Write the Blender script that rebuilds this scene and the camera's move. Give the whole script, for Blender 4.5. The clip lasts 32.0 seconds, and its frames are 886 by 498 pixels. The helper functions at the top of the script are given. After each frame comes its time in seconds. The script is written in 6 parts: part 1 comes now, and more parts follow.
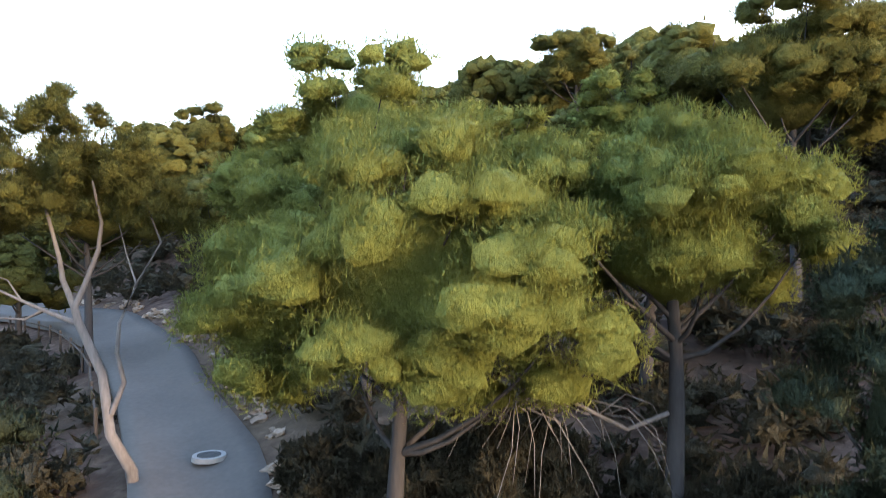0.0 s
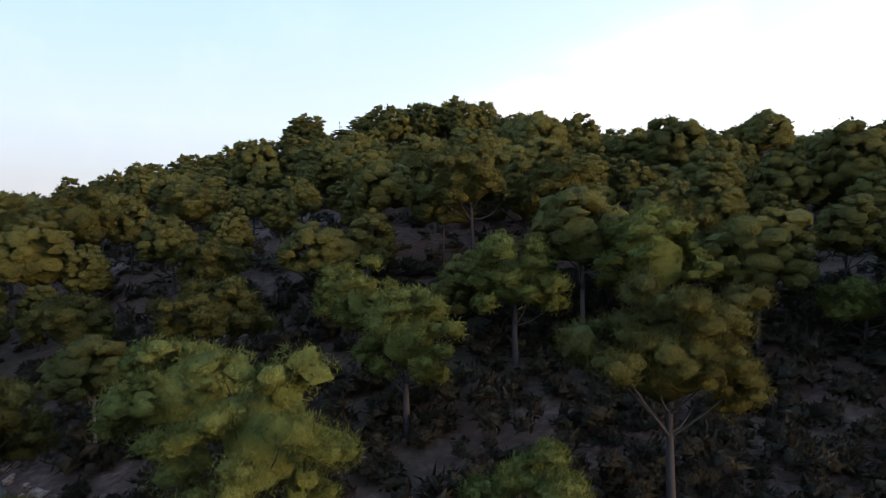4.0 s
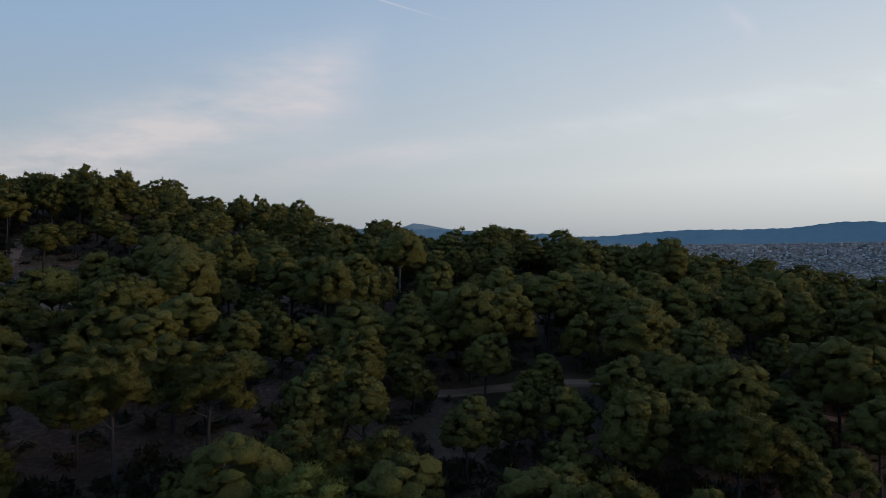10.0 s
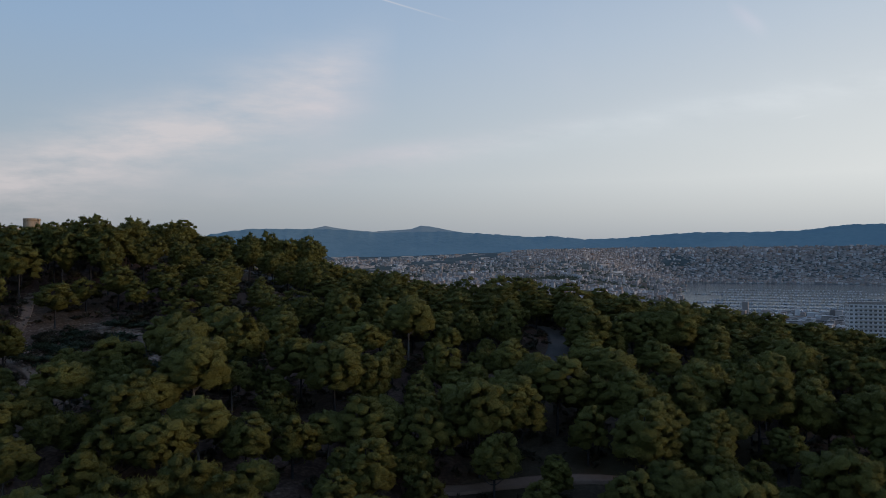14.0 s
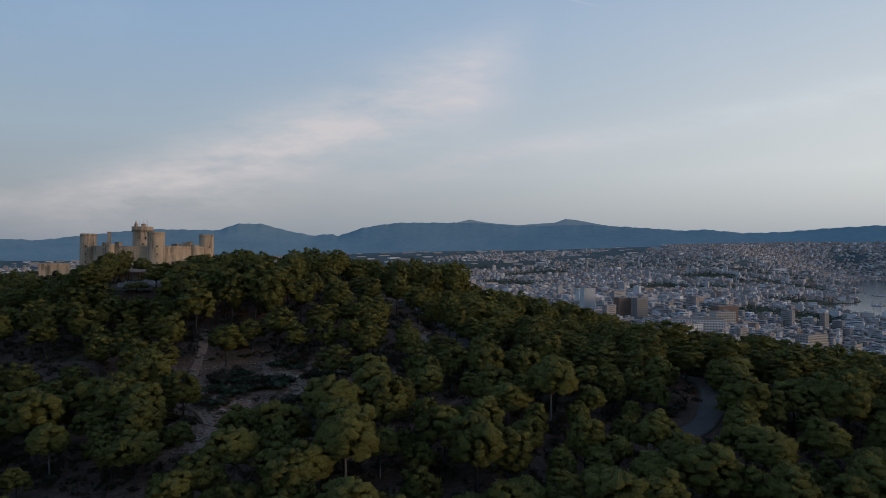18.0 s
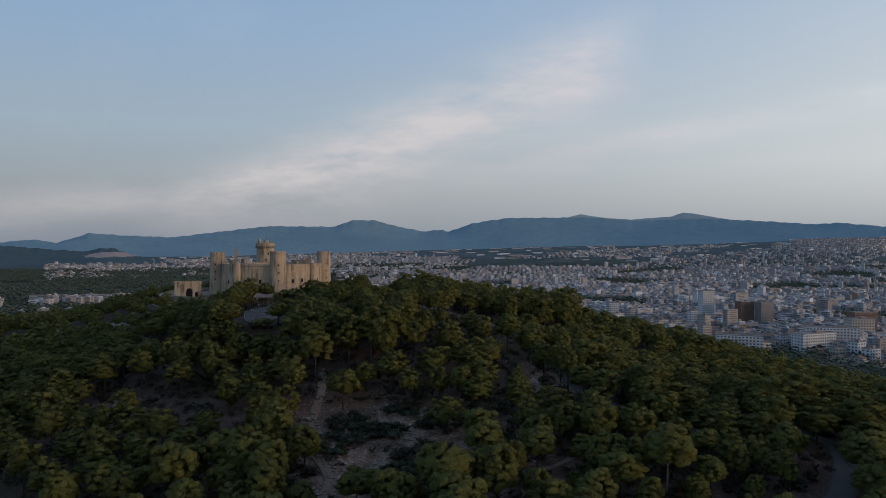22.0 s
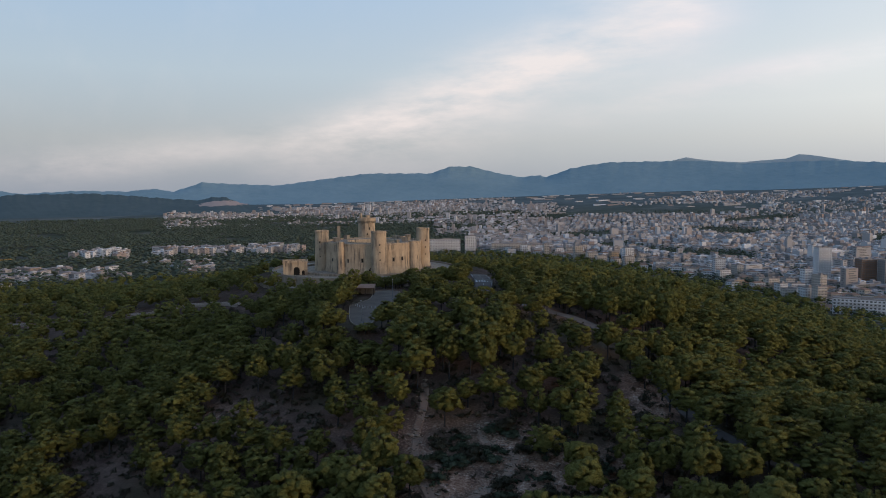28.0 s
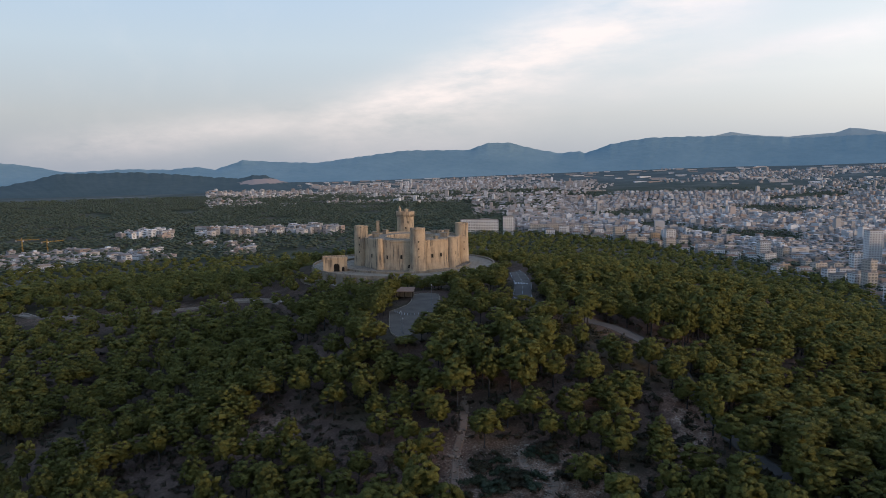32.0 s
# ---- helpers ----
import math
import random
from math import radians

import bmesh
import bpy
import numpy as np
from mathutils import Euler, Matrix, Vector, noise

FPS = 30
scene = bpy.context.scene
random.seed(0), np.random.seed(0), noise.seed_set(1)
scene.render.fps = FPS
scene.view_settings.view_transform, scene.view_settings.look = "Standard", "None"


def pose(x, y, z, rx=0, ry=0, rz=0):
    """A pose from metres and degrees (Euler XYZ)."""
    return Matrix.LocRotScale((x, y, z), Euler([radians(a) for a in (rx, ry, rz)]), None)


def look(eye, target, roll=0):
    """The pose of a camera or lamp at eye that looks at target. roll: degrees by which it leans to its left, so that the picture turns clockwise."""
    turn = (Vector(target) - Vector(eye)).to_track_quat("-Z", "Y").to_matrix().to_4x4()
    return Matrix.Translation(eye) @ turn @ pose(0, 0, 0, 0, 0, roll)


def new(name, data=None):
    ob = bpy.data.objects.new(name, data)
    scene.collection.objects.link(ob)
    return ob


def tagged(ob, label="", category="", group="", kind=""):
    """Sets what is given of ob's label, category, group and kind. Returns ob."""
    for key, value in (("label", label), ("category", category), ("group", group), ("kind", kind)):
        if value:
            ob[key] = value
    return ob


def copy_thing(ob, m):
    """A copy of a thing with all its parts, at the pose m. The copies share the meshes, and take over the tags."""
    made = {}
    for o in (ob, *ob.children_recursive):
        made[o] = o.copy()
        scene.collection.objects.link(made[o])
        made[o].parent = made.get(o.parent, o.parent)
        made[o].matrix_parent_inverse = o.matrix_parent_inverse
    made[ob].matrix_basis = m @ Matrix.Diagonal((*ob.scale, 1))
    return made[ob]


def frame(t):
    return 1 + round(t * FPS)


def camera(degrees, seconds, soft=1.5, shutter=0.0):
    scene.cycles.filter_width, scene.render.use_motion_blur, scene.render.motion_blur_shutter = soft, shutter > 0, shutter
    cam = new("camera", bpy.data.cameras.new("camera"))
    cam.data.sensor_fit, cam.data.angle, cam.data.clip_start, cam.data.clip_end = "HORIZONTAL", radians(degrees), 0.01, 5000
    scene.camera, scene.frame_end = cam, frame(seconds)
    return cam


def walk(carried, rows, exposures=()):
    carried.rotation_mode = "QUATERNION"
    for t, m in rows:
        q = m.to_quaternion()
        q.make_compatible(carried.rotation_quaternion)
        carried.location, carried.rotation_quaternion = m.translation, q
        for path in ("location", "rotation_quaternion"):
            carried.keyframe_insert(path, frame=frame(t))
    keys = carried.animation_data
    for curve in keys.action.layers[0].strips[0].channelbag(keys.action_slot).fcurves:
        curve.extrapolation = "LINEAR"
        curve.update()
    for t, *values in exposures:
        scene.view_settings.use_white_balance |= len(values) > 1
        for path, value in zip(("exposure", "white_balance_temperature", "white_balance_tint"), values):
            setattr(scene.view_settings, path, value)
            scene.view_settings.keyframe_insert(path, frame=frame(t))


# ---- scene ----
import collections

# ---- camera ----
PATH = [
    (0.0, 0.85, 1.80, 78.61, 22.05, -0.09, -0.04), (0.5, 0.83, 1.76, 79.79, 22.01, -0.19, 0.04), (1.0, 0.82, 1.74, 80.95, 21.88, -0.29, -0.09),
    (1.5, 0.83, 1.70, 82.15, 21.05, -0.41, -0.03), (2.0, 0.81, 1.66, 83.38, 19.45, -0.40, 0.03), (2.5, 0.79, 1.60, 84.56, 17.53, -0.48, 0.10),
    (4.5, 0.63, 1.33, 89.27, 10.93, -0.26, 0.58), (5.0, 0.57, 1.24, 90.44, 7.55, -0.10, 0.45), (5.5, 0.54, 1.18, 91.62, 4.18, 0.04, 0.34),
    (6.0, 0.53, 1.13, 92.80, 0.74, 0.17, 0.24), (6.5, 0.53, 1.09, 93.99, -2.85, 0.30, 0.16), (7.0, 0.53, 1.00, 95.19, -7.23, 0.42, 0.17),
    (7.5, 0.51, 0.87, 96.38, -12.83, 0.55, 0.10), (8.0, 0.44, 0.74, 97.58, -14.90, 0.65, 0.02), (8.5, 0.40, 0.64, 98.80, -14.91, 0.75, -0.04),
    (9.0, 0.36, 0.55, 100.05, -14.91, 0.80, -0.13), (9.5, 0.32, 0.48, 101.31, -14.91, 0.86, -0.15), (10.0, 0.29, 0.41, 102.61, -14.91, 0.89, -0.18),
    (10.5, 0.26, 0.37, 103.92, -14.90, 0.89, -0.19), (11.0, 0.23, 0.33, 105.24, -14.91, 0.93, -0.19), (11.5, 0.21, 0.29, 106.55, -14.91, 0.93, -0.20),
    (12.0, 0.19, 0.25, 107.84, -14.93, 0.93, -0.21), (12.5, 0.15, 0.21, 109.12, -14.93, 0.95, -0.18), (13.0, 0.11, 0.17, 110.40, -14.93, 0.98, -0.23),
    (13.5, 0.07, 0.13, 111.68, -14.84, 0.99, -0.28), (15.5, 0.04, -0.06, 116.80, -10.27, 0.60, 0.57), (16.0, 0.04, -0.14, 118.10, -8.81, 0.49, 0.35),
    (16.5, 0.06, -0.23, 119.42, -7.27, 0.46, 0.34), (17.0, 0.08, -0.33, 120.75, -5.67, 0.42, 0.27), (17.5, 0.11, -0.42, 122.10, -4.08, 0.36, 0.29),
    (18.0, 0.13, -0.51, 123.46, -2.52, 0.30, 0.23), (18.5, 0.15, -0.59, 124.81, -1.14, 0.25, 0.21), (19.0, 0.16, -0.66, 126.16, 0.14, 0.21, 0.18),
    (19.5, 0.16, -0.71, 127.51, 1.41, 0.14, 0.16), (20.0, 0.15, -0.77, 128.84, 2.68, 0.11, 0.08), (20.5, 0.12, -0.81, 130.18, 3.94, 0.06, 0.05),
    (21.0, 0.06, -0.85, 131.51, 4.92, -0.02, 0.07), (21.5, -0.02, -0.87, 132.86, 5.82, -0.08, 0.10), (22.0, -0.10, -0.88, 134.22, 6.45, -0.23, 0.11),
    (22.5, -0.18, -0.90, 135.58, 6.73, -0.97, 0.10), (23.0, -0.23, -0.94, 136.93, 6.90, -1.73, 0.07), (23.5, -0.27, -0.98, 138.28, 7.17, -1.95, 0.06),
    (24.0, -0.29, -1.04, 139.61, 8.07, -2.10, 0.03), (24.5, -0.30, -1.08, 140.94, 9.21, -2.21, 0.09), (25.0, -0.32, -1.11, 142.28, 10.07, -2.24, -0.06),
    (25.5, -0.35, -1.12, 143.62, 11.43, -2.29, -0.10), (27.5, -0.57, -1.11, 149.01, 14.05, -3.73, -0.28), (28.0, -0.69, -1.08, 150.33, 14.39, -4.82, -0.34),
    (28.5, -0.84, -1.02, 151.62, 14.64, -5.69, -0.28), (29.0, -1.01, -0.92, 152.89, 14.92, -6.55, -0.27), (29.5, -1.16, -0.79, 154.14, 15.32, -6.74, -0.29),
    (30.0, -1.29, -0.63, 155.35, 16.63, -6.76, -0.40), (30.5, -1.38, -0.46, 156.53, 17.49, -6.78, -0.45), (31.0, -1.43, -0.29, 157.70, 17.54, -6.79, -0.48),
    (31.5, -1.45, -0.12, 158.85, 17.52, -6.80, -0.55), (32.0, -1.47, 0.05, 160.00, 17.51, -6.80, -0.61),
]
cam = camera(64.8, 32.0, soft=0.65, shutter=0.5)
walk(cam, [(t, pose(x, y, z, 90 + pitch, 0, yaw) @ pose(0, 0, 0, 0, 0, roll)) for t, x, y, z, yaw, pitch, roll in PATH],
     exposures=[(0, 2.75, 6500, 9), (0.5, 2.05, 6200, 8), (1, 1.32, 6150, 10), (2.5, 1.1, 6380, 17), (5, 0.88, 6400, 13), (6.3, 0.6, 6300, 12), (7.5, 0.15, 6200, 10), (9, -0.14, 6100, 9), (13, -0.24, 6000, 9), (19, -0.25, 6000, 9), (25, -0.03, 6200, 9), (28, 0.24, 6350, 10), (32, 0.48, 6400, 11)])


# ---- world and sun ----
def math_node(nt, op, a, b=None, c=None, clamp=False):
    n = nt.nodes.new("ShaderNodeMath")
    n.operation, n.use_clamp = op, clamp
    for i, v in enumerate((a, b, c)):
        if v is None:
            continue
        if isinstance(v, (int, float)):
            n.inputs[i].default_value = v
        else:
            nt.links.new(v, n.inputs[i])
    return n.outputs[0]


def mix_color(nt, fac, a, b, blend="MIX"):
    n = nt.nodes.new("ShaderNodeMixRGB")
    n.blend_type = blend
    for i, v in enumerate((fac, a, b)):
        if isinstance(v, (int, float)):
            n.inputs[i].default_value = v
        elif isinstance(v, tuple):
            n.inputs[i].default_value = (*v, 1)
        else:
            nt.links.new(v, n.inputs[i])
    return n.outputs[0]


def ramp_node(nt, fac, stops):
    n = nt.nodes.new("ShaderNodeValToRGB")
    while len(n.color_ramp.elements) < len(stops):
        n.color_ramp.elements.new(0.5)
    for e, (p, c) in zip(n.color_ramp.elements, stops):
        e.position, e.color = p, (*c, 1)
    if fac is not None:
        nt.links.new(fac, n.inputs[0])
    return n.outputs[0]


def noise_node(nt, vector, scale, detail=3.0, rough=0.55):
    n = nt.nodes.new("ShaderNodeTexNoise")
    n.inputs["Scale"].default_value, n.inputs["Detail"].default_value, n.inputs["Roughness"].default_value = scale, detail, rough
    if vector is not None:
        nt.links.new(vector, n.inputs["Vector"])
    return n.outputs[0]


SUN_AZ, SUN_EL = 112.0, 4.5     # degrees clockwise from +y, and up
world = bpy.data.worlds.new("dusk_sky")
scene.world = world
world.use_nodes = True
wt = world.node_tree
wt.nodes.clear()
sky = wt.nodes.new("ShaderNodeTexSky")
sky.sky_type, sky.sun_disc = "NISHITA", False
sky.sun_elevation, sky.sun_rotation = radians(SUN_EL), radians(SUN_AZ)
sky.altitude, sky.dust_density, sky.air_density = 150, 2.0, 1.0
coord = wt.nodes.new("ShaderNodeTexCoord").outputs["Generated"]
sep = wt.nodes.new("ShaderNodeSeparateXYZ")
wt.links.new(coord, sep.inputs[0])
dx, dy, dz = sep.outputs
el = math_node(wt, "ARCSINE", dz)
grad = ramp_node(wt, math_node(wt, "MULTIPLY_ADD", el, 1.0, 0.1, True),
                 [(0.0, (0.26, 0.30, 0.36)), (0.10, (0.30, 0.33, 0.38)), (0.17, (0.385, 0.41, 0.435)), (0.26, (0.42, 0.50, 0.57)),
                  (0.40, (0.34, 0.48, 0.66)), (0.60, (0.25, 0.41, 0.67)), (1.0, (0.18, 0.32, 0.60))])
# the sky warms and brightens towards the side where the sun is
sidev = math_node(wt, "ADD", math_node(wt, "MULTIPLY", dx, math.sin(radians(70))), math_node(wt, "MULTIPLY", dy, math.cos(radians(70))))
side = math_node(wt, "POWER", math_node(wt, "MULTIPLY_ADD", sidev, 0.55, 0.45, True), 3.0)
low = math_node(wt, "SUBTRACT", 1.0, math_node(wt, "MULTIPLY", el, 2.0, None, True), None, True)
belt = math_node(wt, "MULTIPLY_ADD", math_node(wt, "DIVIDE", math_node(wt, "SUBTRACT", el, 0.01), 0.10, None, True), 0.75, 0.25)
warm = math_node(wt, "MULTIPLY", math_node(wt, "MULTIPLY", side, belt), math_node(wt, "MULTIPLY_ADD", low, 0.75, 0.25))
base = mix_color(wt, math_node(wt, "MULTIPLY", warm, 1.1, None, True), grad, (1.10, 1.06, 0.97))
# thin streaked clouds on the plane of the view
inv = math_node(wt, "MAXIMUM", dy, 0.12)
u, v = math_node(wt, "DIVIDE", dx, inv), math_node(wt, "DIVIDE", dz, inv)
uv = wt.nodes.new("ShaderNodeCombineXYZ")
wt.links.new(u, uv.inputs[0])
wt.links.new(v, uv.inputs[1])
turned = wt.nodes.new("ShaderNodeMapping")
turned.inputs["Rotation"].default_value = (0, 0, radians(-17))
turned.inputs["Scale"].default_value = (1.6, 6.0, 1)
wt.links.new(uv.outputs[0], turned.inputs[0])
streaks = noise_node(wt, turned.outputs[0], 2.6, 8.0, 0.62)
puffs = noise_node(wt, uv.outputs[0], 5.0, 6.0, 0.6)


def band(u0, v0, slope, width_up, width_down, start, end, fade_in=0.25, fade_out=0.2):
    """A long soft streak on the plane of the view."""
    off = math_node(wt, "SUBTRACT", v, math_node(wt, "MULTIPLY_ADD", math_node(wt, "SUBTRACT", u, u0), slope, v0))
    up = math_node(wt, "DIVIDE", math_node(wt, "MAXIMUM", off, 0.0), width_up)
    down = math_node(wt, "DIVIDE", math_node(wt, "MINIMUM", off, 0.0), width_down)
    g = math_node(wt, "EXPONENT", math_node(wt, "MULTIPLY", math_node(wt, "ADD", math_node(wt, "POWER", up, 2.0), math_node(wt, "POWER", down, 2.0)), -1.0))
    a = math_node(wt, "DIVIDE", math_node(wt, "SUBTRACT", u, start), fade_in, None, True)
    b = math_node(wt, "DIVIDE", math_node(wt, "SUBTRACT", end, u), fade_out, None, True)
    return math_node(wt, "MULTIPLY", g, math_node(wt, "MULTIPLY", a, b))


def total(*parts_):
    out = parts_[0]
    for p_ in parts_[1:]:
        out = math_node(wt, "ADD", out, p_)
    return out


def scaled(value, k):
    return math_node(wt, "MULTIPLY", value, k)


bands = total(scaled(band(0.0, 0.235, 0.36, 0.045, 0.085, -0.6, 0.19, 0.35, 0.10), 1.1), scaled(band(0.0, 0.195, 0.25, 0.02, 0.03, -0.55, 0.15, 0.3, 0.2), 0.75),
              scaled(band(0.25, 0.165, 0.19, 0.016, 0.026, -0.12, 1.4, 0.3), 1.15), scaled(band(-0.45, 0.085, 0.08, 0.03, 0.03, -1.2, -0.1), 0.6), scaled(band(0.9, 0.30, 0.22, 0.03, 0.05, 0.45, 1.6), 0.4))
trails = total(scaled(band(0.186, 0.376, -0.21, 0.0012, 0.0012, 0.10, 0.285, 0.05, 0.1), 0.5), scaled(band(0.80, 0.397, -0.5, 0.012, 0.018, 0.74, 0.83, 0.04, 0.03), 0.45), scaled(band(0.89, 0.245, 0.25, 0.0015, 0.0015, 0.86, 0.91, 0.02, 0.02), 0.5))
veil = math_node(wt, "MULTIPLY", math_node(wt, "SUBTRACT", streaks, 0.30, None, True), 3.2)
cover = math_node(wt, "ADD", math_node(wt, "MULTIPLY", math_node(wt, "ADD", math_node(wt, "MULTIPLY", bands, veil), math_node(wt, "MULTIPLY", math_node(wt, "SUBTRACT", puffs, 0.52, None, True), 0.45)), 0.75, None, True), trails, None, True)
cloud = ramp_node(wt, math_node(wt, "MULTIPLY", el, 2.2, None, True), [(0.0, (0.61, 0.545, 0.54)), (0.35, (0.73, 0.665, 0.65)), (1.0, (0.77, 0.755, 0.77))])
base = mix_color(wt, cover, mix_color(wt, cover, base, cloud, "LIGHTEN"), (0.085, 0.075, 0.065), "ADD")
final = mix_color(wt, 0.12, base, mix_color(wt, 1.0, sky.outputs[0], (0.10, 0.10, 0.10), "MULTIPLY"))
bg = wt.nodes.new("ShaderNodeBackground")
wt.links.new(final, bg.inputs[0])
bg.inputs[1].default_value = 1.0
wt.links.new(bg.outputs[0], wt.nodes.new("ShaderNodeOutputWorld").inputs[0])

sun = new("sun", bpy.data.lights.new("sun", "SUN"))
sun.data.energy, sun.data.angle, sun.data.color = 1.9, radians(20), (1.0, 0.70, 0.46)
sa, se = radians(SUN_AZ), radians(SUN_EL)
sun.matrix_world = look((0, 0, 400), (-math.sin(sa) * 100, -math.cos(sa) * 100, 400 - 100 * math.tan(se)))


# ---- materials ----
def material(name, rough=0.8, metal=0.0):
    m = bpy.data.materials.new(name)
    m.use_nodes = True
    nt = m.node_tree
    b = nt.nodes["Principled BSDF"]
    b.inputs["Roughness"].default_value, b.inputs["Metallic"].default_value = rough, metal
    b.inputs["Specular IOR Level"].default_value = 0.5 if rough < 0.6 else 0.08
    return m, nt, b


def position(nt):
    return nt.nodes.new("ShaderNodeNewGeometry").outputs["Position"]


def bump(nt, b, height, strength, distance):
    n = nt.nodes.new("ShaderNodeBump")
    n.inputs["Strength"].default_value, n.inputs["Distance"].default_value = strength, distance
    nt.links.new(height, n.inputs["Height"])
    nt.links.new(n.outputs[0], b.inputs["Normal"])


def surface(name, dark, light, scale, rough=0.85, fine=None, relief=0.02, stretch=(1, 1, 1), random_by="", spread=0.0, tint=None):
    """Two scales of noise between two colours, with fine relief; random_by 'object' or 'island' varies the value."""
    m, nt, b = material(name, rough)
    mp = nt.nodes.new("ShaderNodeMapping")
    mp.inputs["Scale"].default_value = stretch
    nt.links.new(position(nt), mp.inputs[0])
    n1 = noise_node(nt, mp.outputs[0], scale, 4.0)
    n2 = noise_node(nt, mp.outputs[0], fine or scale * 9, 4.0)
    f = math_node(nt, "ADD", math_node(nt, "MULTIPLY", n1, 1.3), math_node(nt, "MULTIPLY_ADD", n2, 0.7, -0.5), None, True)
    col = mix_color(nt, f, dark, light)
    if random_by:
        r = nt.nodes.new("ShaderNodeObjectInfo").outputs["Random"] if random_by == "object" else nt.nodes.new("ShaderNodeNewGeometry").outputs["Random Per Island"]
        if tint:
            col = mix_color(nt, math_node(nt, "MULTIPLY", r, spread), col, tint)
        else:
            g = math_node(nt, "MULTIPLY_ADD", r, spread, 1 - spread / 2)
            col = mix_color(nt, 1.0, col, ramp_grey(nt, g), "MULTIPLY")
    nt.links.new(col, b.inputs["Base Color"])
    bump(nt, b, n2, 0.5, relief)
    return m


def ramp_grey(nt, value):
    n = nt.nodes.new("ShaderNodeCombineColor")
    for i in range(3):
        nt.links.new(value, n.inputs[i])
    return n.outputs[0]


def foliage(name, dark, light, tip, scale=1.2):
    m, nt, b = material(name, 0.75)
    n1 = noise_node(nt, position(nt), scale, 3.0)
    isl = nt.nodes.new("ShaderNodeNewGeometry").outputs["Random Per Island"]
    obr = nt.nodes.new("ShaderNodeObjectInfo").outputs["Random"]
    col = mix_color(nt, math_node(nt, "MULTIPLY_ADD", n1, 2.0, -0.5, True), dark, light)
    col = mix_color(nt, math_node(nt, "MULTIPLY", math_node(nt, "POWER", isl, 2.0), 0.3), col, tip)
    tree = noise_node(nt, position(nt), scale * 0.14, 2.0)
    col = mix_color(nt, math_node(nt, "MULTIPLY_ADD", tree, 2.0, -0.9, True), col, tip)
    col = mix_color(nt, math_node(nt, "MULTIPLY_ADD", tree, -2.2, 0.85, True), col, dark)
    col = mix_color(nt, math_node(nt, "MULTIPLY", obr, 0.35), col, tip)
    nt.links.new(col, b.inputs["Base Color"])
    fine = noise_node(nt, position(nt), scale * 3.0, 5.0, 0.75)
    col = mix_color(nt, math_node(nt, "MULTIPLY_ADD", fine, -3.0, 1.6, True), col, dark)
    nt.links.new(col, b.inputs["Base Color"])
    bump(nt, b, fine, 1.0, 0.7)
    tr = nt.nodes.new("ShaderNodeBsdfTranslucent")
    nt.links.new(col, tr.inputs[0])
    mx = nt.nodes.new("ShaderNodeMixShader")
    mx.inputs[0].default_value = 0.2
    nt.links.new(b.outputs[0], mx.inputs[1])
    nt.links.new(tr.outputs[0], mx.inputs[2])
    nt.links.new(mx.outputs[0], nt.nodes["Material Output"].inputs[0])
    return m


PINE = foliage("pine_needles", (0.075, 0.078, 0.024), (0.176, 0.174, 0.047), (0.282, 0.264, 0.067))
# Yellow-green pines near the start; their light is put into this brighter copy.
LIT_PINE = foliage("lit_pine_needles", (0.145, 0.178, 0.046), (0.27, 0.305, 0.074), (0.385, 0.40, 0.10))
OLIVE = foliage("grey_green_leaves", (0.050, 0.066, 0.038), (0.092, 0.112, 0.066), (0.12, 0.14, 0.085))
# Far trees of valley and town: a duller, bluer green painted for haze.
HAZED_LEAVES = foliage("hazed_tree_leaves", (0.056, 0.078, 0.058), (0.100, 0.125, 0.086), (0.135, 0.152, 0.104), 0.12)
SHRUB = foliage("shrub_leaves", (0.050, 0.050, 0.032), (0.092, 0.084, 0.052), (0.14, 0.118, 0.078))
BARK = surface("pine_bark", (0.030, 0.028, 0.028), (0.07, 0.065, 0.064), 2.0, 0.95, 14, 0.03, (1, 1, 0.25))
PALE_BARK = surface("pale_bark", (0.085, 0.074, 0.067), (0.235, 0.21, 0.195), 1.5, 0.9, 12, 0.02, (1, 1, 0.25))
ASPHALT = surface("asphalt", (0.075, 0.066, 0.058), (0.13, 0.113, 0.098), 0.25, 0.9, 6, 0.005)
PALE_PATH = surface("pale_concrete_path", (0.15, 0.096, 0.066), (0.28, 0.19, 0.137), 0.4, 0.9, 8, 0.01)
ROCK = surface("limestone", (0.13, 0.092, 0.066), (0.34, 0.265, 0.20), 1.2, 0.95, 9, 0.04, random_by="object", spread=0.5)


